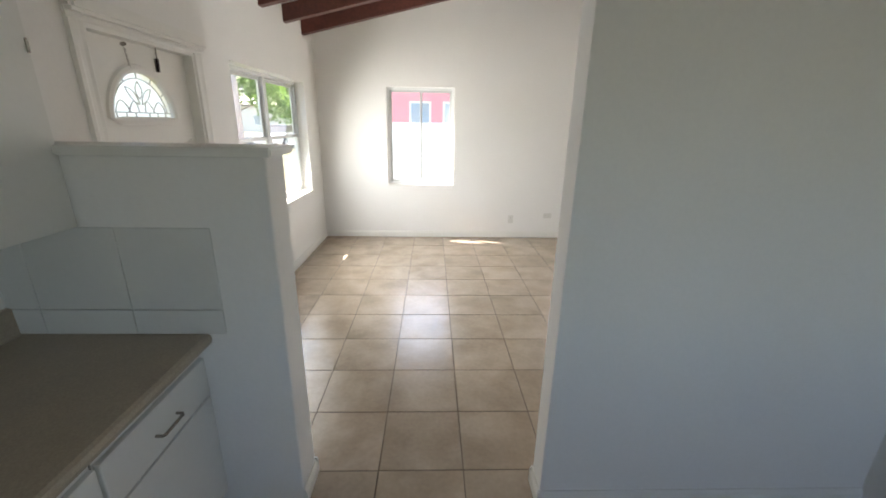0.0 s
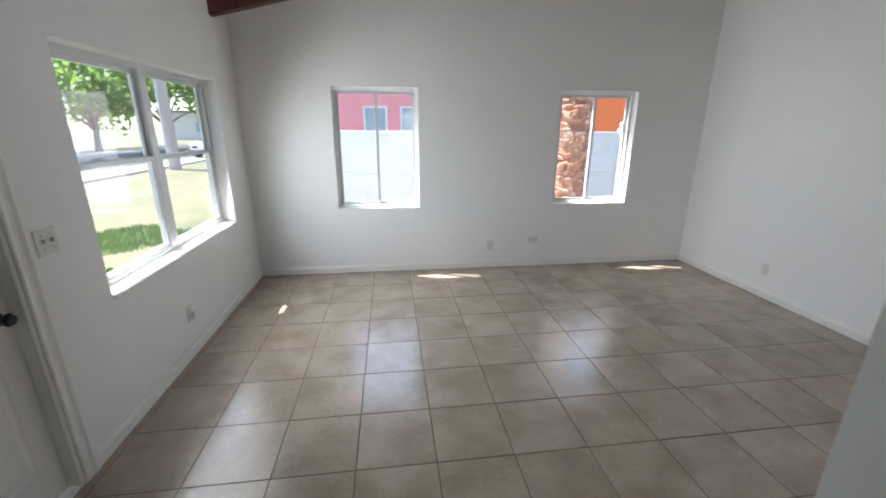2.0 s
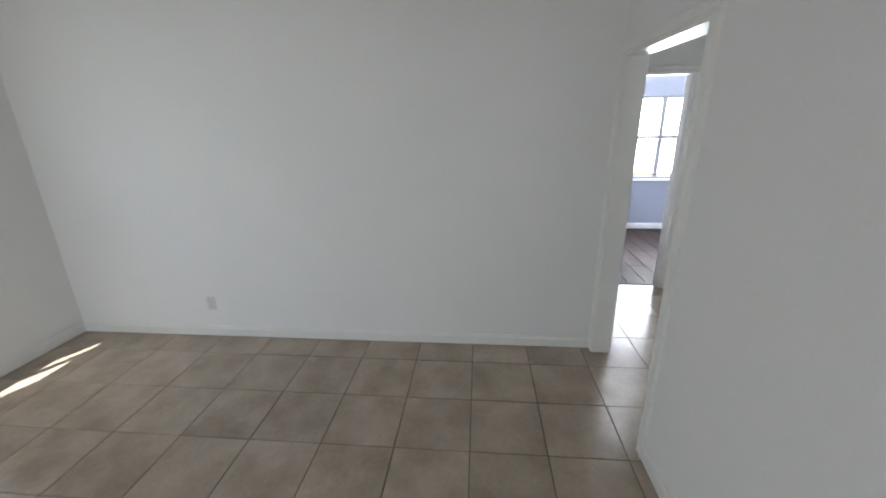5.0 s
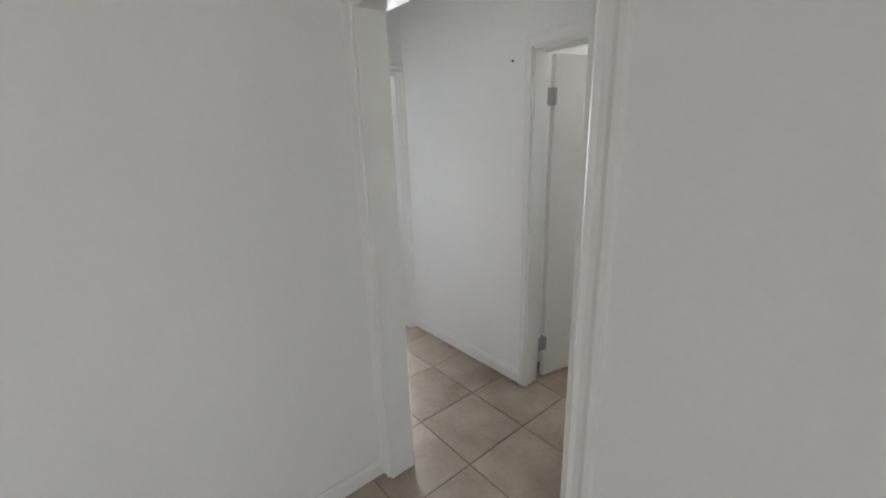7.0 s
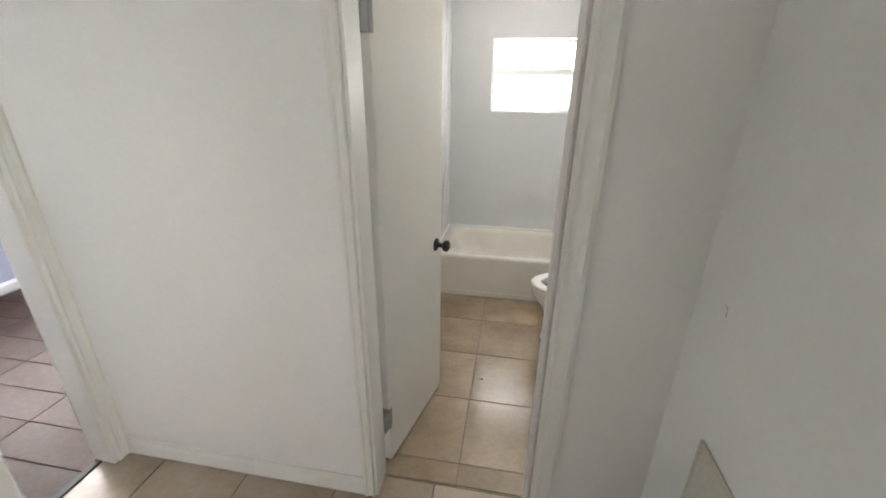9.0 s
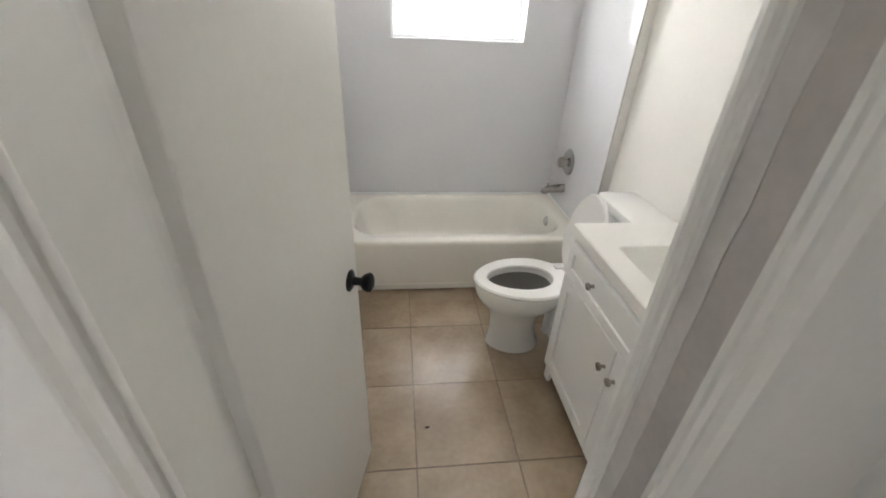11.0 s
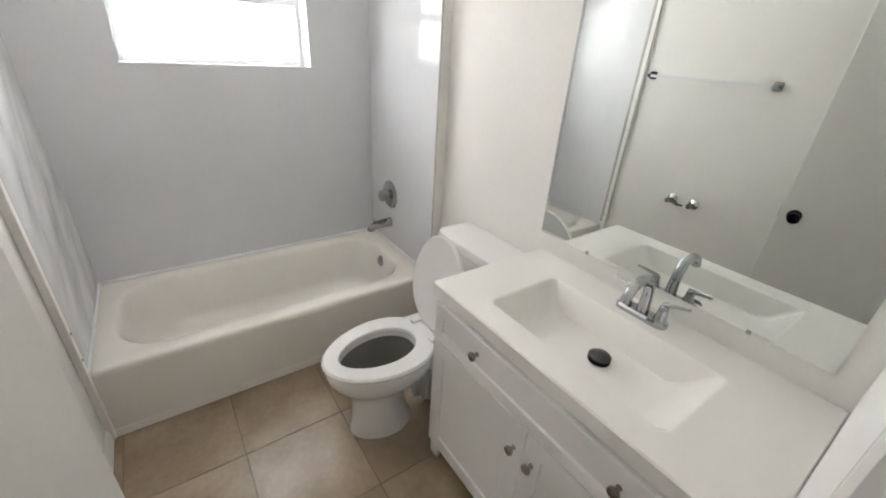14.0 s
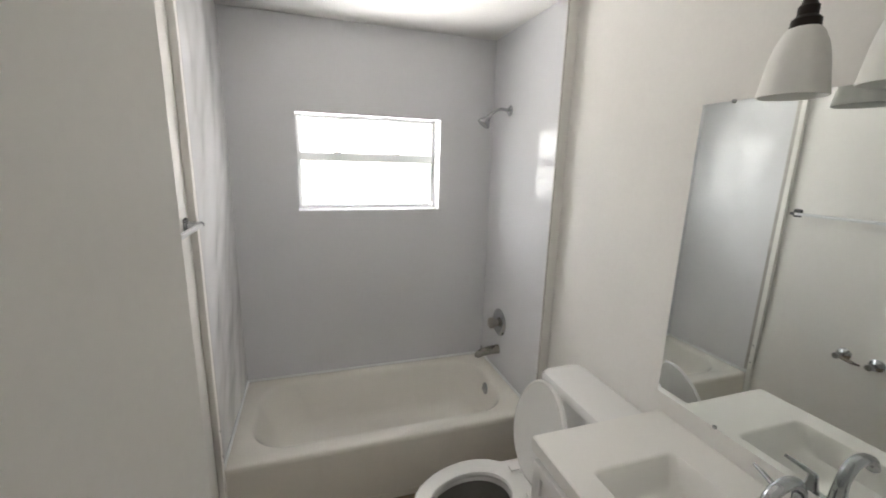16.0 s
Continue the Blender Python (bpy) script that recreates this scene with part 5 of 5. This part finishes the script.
fence = thing("vinyl_fence", 2.0, 8.0, GZ, "white vinyl privacy fence with capped posts", "fence")
FX = [-0.95 + 2.625 * k for k in range(5)]
slat_mesh = None
for i, x in enumerate(FX):
    post = part("post", bx(x - 0.065, x + 0.065, 7.935, 8.065, GZ, 1.60, 0.006), VINYL_FENCE, fence)
    cap = lathe(bmesh.new(), [(0.085, 1.60), (0.085, 1.625), (0.05, 1.64), (0.045, 1.65), (0.06, 1.67), (0.062, 1.70), (0.045, 1.73), (0, 1.745)], pose(x, 8.0, 0), 16)
    part("post_cap", cap, VINYL_FENCE, post, "", True)
for i in range(len(FX) - 1):
    a, b = FX[i] + 0.065, FX[i + 1] - 0.065
    part("rail", bx(a, b, 7.975, 8.025, 1.52, 1.572, 0.004), VINYL_FENCE, fence)
    part("rail", bx(a, b, 7.972, 8.028, 0.86, 0.915, 0.004), VINYL_FENCE, fence)
    part("rail", bx(a, b, 7.975, 8.025, GZ + 0.03, GZ + 0.13, 0.004), VINYL_FENCE, fence)
    n = 17
    w = (b - a) / n
    if slat_mesh is None:
        slat_mesh = mesh_of("slat", bx(-w / 2 + 0.0004, w / 2 - 0.0004, -0.011, 0.011, 0, 1.60, 0.0015))
        slat_mesh.materials.append(VINYL_FENCE)
    for j in range(n):
        ob = new("slat", slat_mesh)
        ob.parent, ob.location = fence, (a + (j + 0.5) * w - 2.0, 0, 0.12)


def palm_trunk(x, y):
    """A trunk clad in old leaf bases."""
    t = thing("palm_tree", x, y, GZ, "thick palm trunk covered with cut orange-brown leaf bases", "palm tree")
    part("trunk", tube(bmesh.new(), [(x, y, GZ), (x + 0.02, y, 1.0), (x + 0.05, y, 2.4), (x + 0.1, y, 4.6), (x + 0.14, y, 6.2)], [0.27, 0.24, 0.23, 0.2, 0.16], 20), PALM, t, smooth=True)
    boot = bmesh.new()
    ring = lambda d, w, z, th: [Vector((d + th, -w, z)), Vector((d + th, w, z)), Vector((d, w * 0.8, z)), Vector((d, -w * 0.8, z))]
    loft(boot, [ring(-0.03, 0.085, -0.05, 0.02), ring(0.0, 0.080, -0.015, 0.03), ring(0.022, 0.066, 0.025, 0.032), ring(0.034, 0.050, 0.046, 0.020)], True, True)
    bmesh.ops.bevel(boot, geom=boot.edges[:], offset=0.006, segments=1, affect="EDGES")
    me = mesh_of("leaf_base", boot)
    me.materials.append(PALM)
    rnd = random.Random(4)
    for r in range(40):
        for j in range(12):
            a = 2 * math.pi * (j + 0.5 * (r % 2)) / 12 + rnd.uniform(-0.2, 0.2)
            z = GZ + 0.12 + r * 0.078 + rnd.uniform(-0.03, 0.03)
            if math.sin(a) > 0.1:
                continue
            ob = new("leaf_base", me)
            rr = 0.245 - 0.012 * z
            ob.parent = t
            ob.matrix_basis = pose(0.02 * z + rr * math.cos(a), rr * math.sin(a), z - GZ, rnd.uniform(-20, 20), rnd.uniform(-25, 22), math.degrees(a)) @ Matrix.Scale(rnd.uniform(0.55, 1.15), 4)
    fr = bmesh.new()
    for k in range(22):
        a, up = 2 * math.pi * k / 22, rnd.uniform(0.2, 1.4)
        spine = arc((x + 0.14, y, 6.2), (x + 0.14 + 1.1 * math.cos(a), y + 1.1 * math.sin(a), 6.4 + up), (x + 0.14 + 2.3 * math.cos(a), y + 2.3 * math.sin(a), 5.6 + up * 0.6), 10)
        side = Vector((-math.sin(a), math.cos(a), 0))
        for i, (p, q) in enumerate(zip(spine[2:], spine[3:])):
            for s in (-1, 1):
                tip = p + s * side * 0.45 + Vector((0, 0, -0.18)) + (q - p)
                vs = [fr.verts.new(v) for v in (p, q, tip)]
                fr.faces.new(vs)
    part("crown", fr, LEAF, t)
    return t


palm_trunk(2.86, 7.0)


def leafy_tree(x, y, h, r, seed, trunk_r=0.22, low=2.0, leaves=2600, material=None):
    t = thing("street_tree", x, y, GZ, "broad green shade tree beside the street", "tree")
    rnd = random.Random(seed)
    bm = bmesh.new()
    tube(bm, [(x, y, GZ), (x + 0.05, y, low * 0.6), (x + 0.12, y + 0.1, low + 0.6)], [trunk_r, trunk_r * 0.8, trunk_r * 0.62], 12)
    limbs = []
    for k in range(8):
        a = 2 * math.pi * k / 8 + rnd.uniform(-0.3, 0.3)
        end = Vector((x + r * 0.7 * math.cos(a), y + r * 0.7 * math.sin(a), low + (h - low) * rnd.uniform(0.35, 0.85)))
        tube(bm, arc((x + 0.1, y + 0.1, low + rnd.uniform(-0.2, 0.5)), (x + 0.3 * (end.x - x), y + 0.3 * (end.y - y), end.z * 0.8), end, 6), [trunk_r * 0.42 * (1 - i / 8) for i in range(7)], 7)
        limbs.append(end)
    part("trunk", bm, material or BARK, t, smooth=True)
    cl = bmesh.new()
    clumps = [(e + Vector((rnd.uniform(-1, 1), rnd.uniform(-1, 1), rnd.uniform(-0.6, 0.6))) * r * 0.3, rnd.uniform(0.3, 0.5) * r) for e in limbs for _ in range(2)]
    for k in range(leaves):
        c, cr = clumps[k % len(clumps)]
        d = Vector((rnd.gauss(0, 1), rnd.gauss(0, 1), rnd.gauss(0, 0.7))).normalized() * cr * rnd.uniform(0.3, 1.0) ** 0.6
        p = c + d
        u = Vector((rnd.uniform(-1, 1), rnd.uniform(-1, 1), rnd.uniform(-1, 1))).normalized()
        v = u.orthogonal().normalized()
        s = rnd.uniform(0.09, 0.18) * (r / 3.6)
        cl.faces.new([cl.verts.new(q) for q in (p - u * s * 1.4, p + v * s * 0.7, p + u * s * 1.4, p - v * s * 0.7)])
    part("crown", cl, LEAF, t)
    return t


for k, (x, y, r) in enumerate(((-25.0, 15.0, 4.4), (-23.0, 20.5, 4.2), (-21.5, 27.0, 4.3), (-20.5, 33.5, 4.4), (-19.5, 41.0, 4.8), (-15.0, 52.0, 5.5))):
    leafy_tree(x, y, 7.2, r, 2 + k, 0.26, 1.2, 5200)
pole = thing("utility_pole", -9.0, 19.9, GZ, "thick pale concrete street pole beside the pavement", "pole")
part("shaft", rod(bmesh.new(), (-9.0, 19.9, GZ), (-9.0, 19.9, 9.0), 0.24, 0.17, 20), CONCRETE, pole, smooth=True)


def parked_car(x, y, rz):
    t = thing("parked_car", x, y, GZ + 0.012, "white hatchback parked along the street", "car", rz=rz)
    bm = bmesh.new()
    side = [(-2.1, 0.35), (-2.12, 0.62), (-1.95, 0.85), (-1.0, 0.95), (1.4, 0.98), (2.0, 0.90), (2.1, 0.6), (2.08, 0.33)]
    loft(bm, [[Vector((a, -w, z)) for a, z in side] for w in (0.84, 0.88, 0.88)][:1] + [[Vector((a, 0.86, z)) for a, z in side]], True, True)
    bmesh.ops.bevel(bm, geom=bm.edges[:], offset=0.06, segments=3, affect="EDGES")
    body = part("body", bm, CAR_PAINT, t, "", True, True)
    cb = bmesh.new()
    loft(cb, [[Vector((a, -0.74, z)) for a, z in ((-1.05, 0.94), (-0.35, 1.40), (1.2, 1.42), (1.85, 0.94))], [Vector((a, 0.74, z)) for a, z in ((-1.05, 0.94), (-0.35, 1.40), (1.2, 1.42), (1.85, 0.94))]], True, True)
    part("cabin_glass", cb, CAR_GLASS, t, "dark car windows", False, True)
    part("roof", bx(-0.4, 1.25, -0.72, 0.72, 1.40, 1.46, 0.03, 2), CAR_PAINT, t, "", True, True)
    for a in (-1.35, 1.35):
        for s in (-1, 1):
            tm = rod(bmesh.new(), (a, s * 0.70, 0.33), (a, s * 0.88, 0.33), 0.33, n=24)
            tyre = part("wheel", tm, TYRE, t, "", True, True)
            part("rim", rod(bmesh.new(), (a, s * 0.86, 0.33), (a, s * 0.89, 0.33), 0.21, n=20), ALU, tyre, "", False, True)
    for s in (-1, 1):
        part("headlight", bx(-2.14, -2.0, s * 0.6 - 0.14, s * 0.6 + 0.14, 0.62, 0.74, 0.02), CAR_GLASS, t, "", False, True)
    return t


parked_car(-9.9, 27.5, 90)
parked_car(-19.4, 25.0, 90)


def house(name, label, x0, x1, y0, y1, h, material, wins, face_y):
    t = thing(name, (x0 + x1) / 2, (y0 + y1) / 2, GZ, label, "house")
    part("wall", wall_bm("y", face_y, face_y + 0.2, x0, x1, GZ, h, wins), material, t)
    part("wall", bx(x0, x1, face_y + 0.2, y1, GZ, h), material, t)
    part("roof", bx(x0 - 0.4, x1 + 0.4, face_y - 0.5, y1 + 0.4, h, h + 0.25, 0.03), ROOFING, t)
    for a, b, lo, hi in wins:
        wf = bmesh.new()
        for q in ((a, a + 0.06, lo, hi), (b - 0.06, b, lo, hi), (a + 0.06, b - 0.06, lo, lo + 0.06), (a + 0.06, b - 0.06, hi - 0.06, hi)):
            box(wf, q[0], q[1], face_y + 0.06, face_y + 0.12, q[2], q[3])
        w = part("window", wf, VINYL, t)
        part("pane", bx(a + 0.05, b - 0.05, face_y + 0.08, face_y + 0.1, lo + 0.05, hi - 0.05), HOUSE_GLASS, w)
    return t


house("neighbour_house", "pink stucco neighbouring house with white windows", -1.7, 5.2, 13.0, 20.0, 4.2, STUCCO_PINK, [(-0.53, 0.15, 0.9, 2.2), (0.51, 1.20, 0.9, 2.2)], 13.0)
house("neighbour_house", "orange stucco neighbouring house", 5.2, 14.0, 12.0, 20.0, 4.2, STUCCO_ORANGE, [(8.5, 9.6, 0.9, 2.0)], 12.0)
house("street_house", "low pale stucco house across the street", -34.0, -26.0, 22.0, 34.0, 3.0, STUCCO, [(-32.0, -30.5, 0.8, 2.0)], 22.0)
house("street_house", "long pale stucco house down the street", -30.0, -8.0, 62.0, 70.0, 3.4, STUCCO, [(-26.0, -24.5, 0.8, 2.2), (-20.0, -18.5, 0.8, 2.2), (-14.0, -12.5, 0.8, 2.2)], 62.0)

grass = bmesh.new()
rnd = random.Random(9)
for k in range(26000):
    x, y = rnd.uniform(-5.0, -1.9), rnd.uniform(3.6, 9.0)
    if noise.noise(Vector((x * 0.8, y * 0.8, 0))) + 0.25 * (x + 3.6) - 0.35 * max(0.0, y - 7.6) < -0.25:
        continue
    a, h = rnd.uniform(0, 6.28), rnd.uniform(0.04, 0.11)
    p = Vector((x, y, GZ))
    s = Vector((math.cos(a), math.sin(a), 0)) * 0.008
    grass.faces.new([grass.verts.new(q) for q in (p - s, p + s, p + Vector((rnd.uniform(-0.03, 0.03), rnd.uniform(-0.03, 0.03), h)))])
tagged(solid("grass", grass, GRASS, "fresh green grass close to the house", kind="stuff"), "", "grass")

# ---------------------------------------------------------------- floors and their tiles
T = 0.4058


def slab(name, x0, x1, y0, y1, label, grout=GROUT):
    return solid(name, bx(x0, x1, y0, y1, -0.15, -0.0025), grout, label)


TILE_MESH = {}


def lay(floor, ox, oy, x0, x1, y0, y1, material=TILE, gap=0.0055):
    """Square tiles of one grid, cut at the room's edges; each is an object under its floor."""
    for i in range(math.floor((x0 - ox) / T), math.ceil((x1 - ox) / T)):
        for j in range(math.floor((y0 - oy) / T), math.ceil((y1 - oy) / T)):
            a0, a1 = max(ox + i * T + gap / 2, x0), min(ox + (i + 1) * T - gap / 2, x1)
            b0, b1 = max(oy + j * T + gap / 2, y0), min(oy + (j + 1) * T - gap / 2, y1)
            if a1 - a0 < 0.012 or b1 - b0 < 0.012:
                continue
            key = (round(a1 - a0, 3), round(b1 - b0, 3), material)
            if key not in TILE_MESH:
                w, h = key[0] / 2, key[1] / 2
                bm = bmesh.new()
                loft(bm, [[Vector((sx * (w - e), sy * (h - e), z)) for sx, sy in ((-1, -1), (1, -1), (1, 1), (-1, 1))] for e, z in ((0, -0.006), (0, -0.0006), (0.0006, 0.0))], True, True)
                TILE_MESH[key] = mesh_of("floor_tile", bm)
                TILE_MESH[key].materials.append(material)
            ob = new("floor_tile", TILE_MESH[key])
            ob.location = ((a0 + a1) / 2, (b0 + b1) / 2, random.uniform(-0.0004, 0.0004))
            ob.rotation_euler = (random.uniform(-0.0007, 0.0007), random.uniform(-0.0007, 0.0007), random.uniform(-0.002, 0.002))
            ob.parent = floor


floor_living = slab("floor_living", XW, XE, 1.48, YN, "beige glossy ceramic tile floor with dark joints")
lay(floor_living, -0.052, 1.4726, XW, XE, 1.4726, YN)
floor_kitchen = slab("floor_kitchen", XW, 2.10, -2.05, 1.48, "beige ceramic tile floor of the kitchen")
lay(floor_kitchen, -0.052, 1.4726, XW, 2.10, -2.05, 1.4726)
floor_hall = slab("floor_hall", 2.10, HX1 + 0.09, 0.27, 1.48, "beige ceramic tile floor of the hall")
lay(floor_hall, -0.052, 1.4726, 2.10, HX1 + 0.08, 0.275, 1.4726)
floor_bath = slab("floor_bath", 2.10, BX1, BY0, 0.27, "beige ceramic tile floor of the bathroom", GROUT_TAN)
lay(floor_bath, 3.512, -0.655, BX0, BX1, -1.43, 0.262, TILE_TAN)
floor_bedroom = solid("floor_bedroom", bx(HX1 + 0.09, BEDX, -2.4, 2.4, -0.15, -0.012), SLOT, "dark brown wood plank bedroom floor")
plank = None
for i in range(25):
    for j in range(4):
        y0 = 2.30 - 0.19 * i
        if plank is None:
            plank = mesh_of("floor_plank", bx(-0.271, 0.271, -0.0935, 0.0935, -0.012, 0.0, 0.002))
            plank.materials.append(DARK_FLOOR)
        ob = new("floor_plank", plank)
        ob.location = (HX1 + 0.10 + 0.272 + 0.545 * j, y0, -0.002)
        ob.parent = floor_bedroom
tagged(solid("door_threshold", bx(HX1 + 0.065, HX1 + 0.10, BEDDOOR[0], BEDDOOR[1], -0.004, 0.007, 0.003), SLOT, "dark metal strip at the bedroom doorway"))

chip = thing("floor_chip", 3.460, -0.425, 0.0, "small dark chip in a bathroom floor tile", "chip")
bm = bmesh.new()
ring = [Vector((3.460 + 0.011 * math.cos(a) * (1 + 0.3 * math.sin(2 * a)), -0.425 + 0.006 * math.sin(a), 0.0006)) for a in (2 * math.pi * k / 12 for k in range(12))]
loft(bm, [ring, [Vector((3.460 + 0.7 * (p.x - 3.460), -0.425 + 0.7 * (p.y + 0.425), 0.0010)) for p in ring]], True, True)
part("patch", bm, BRONZE, chip)
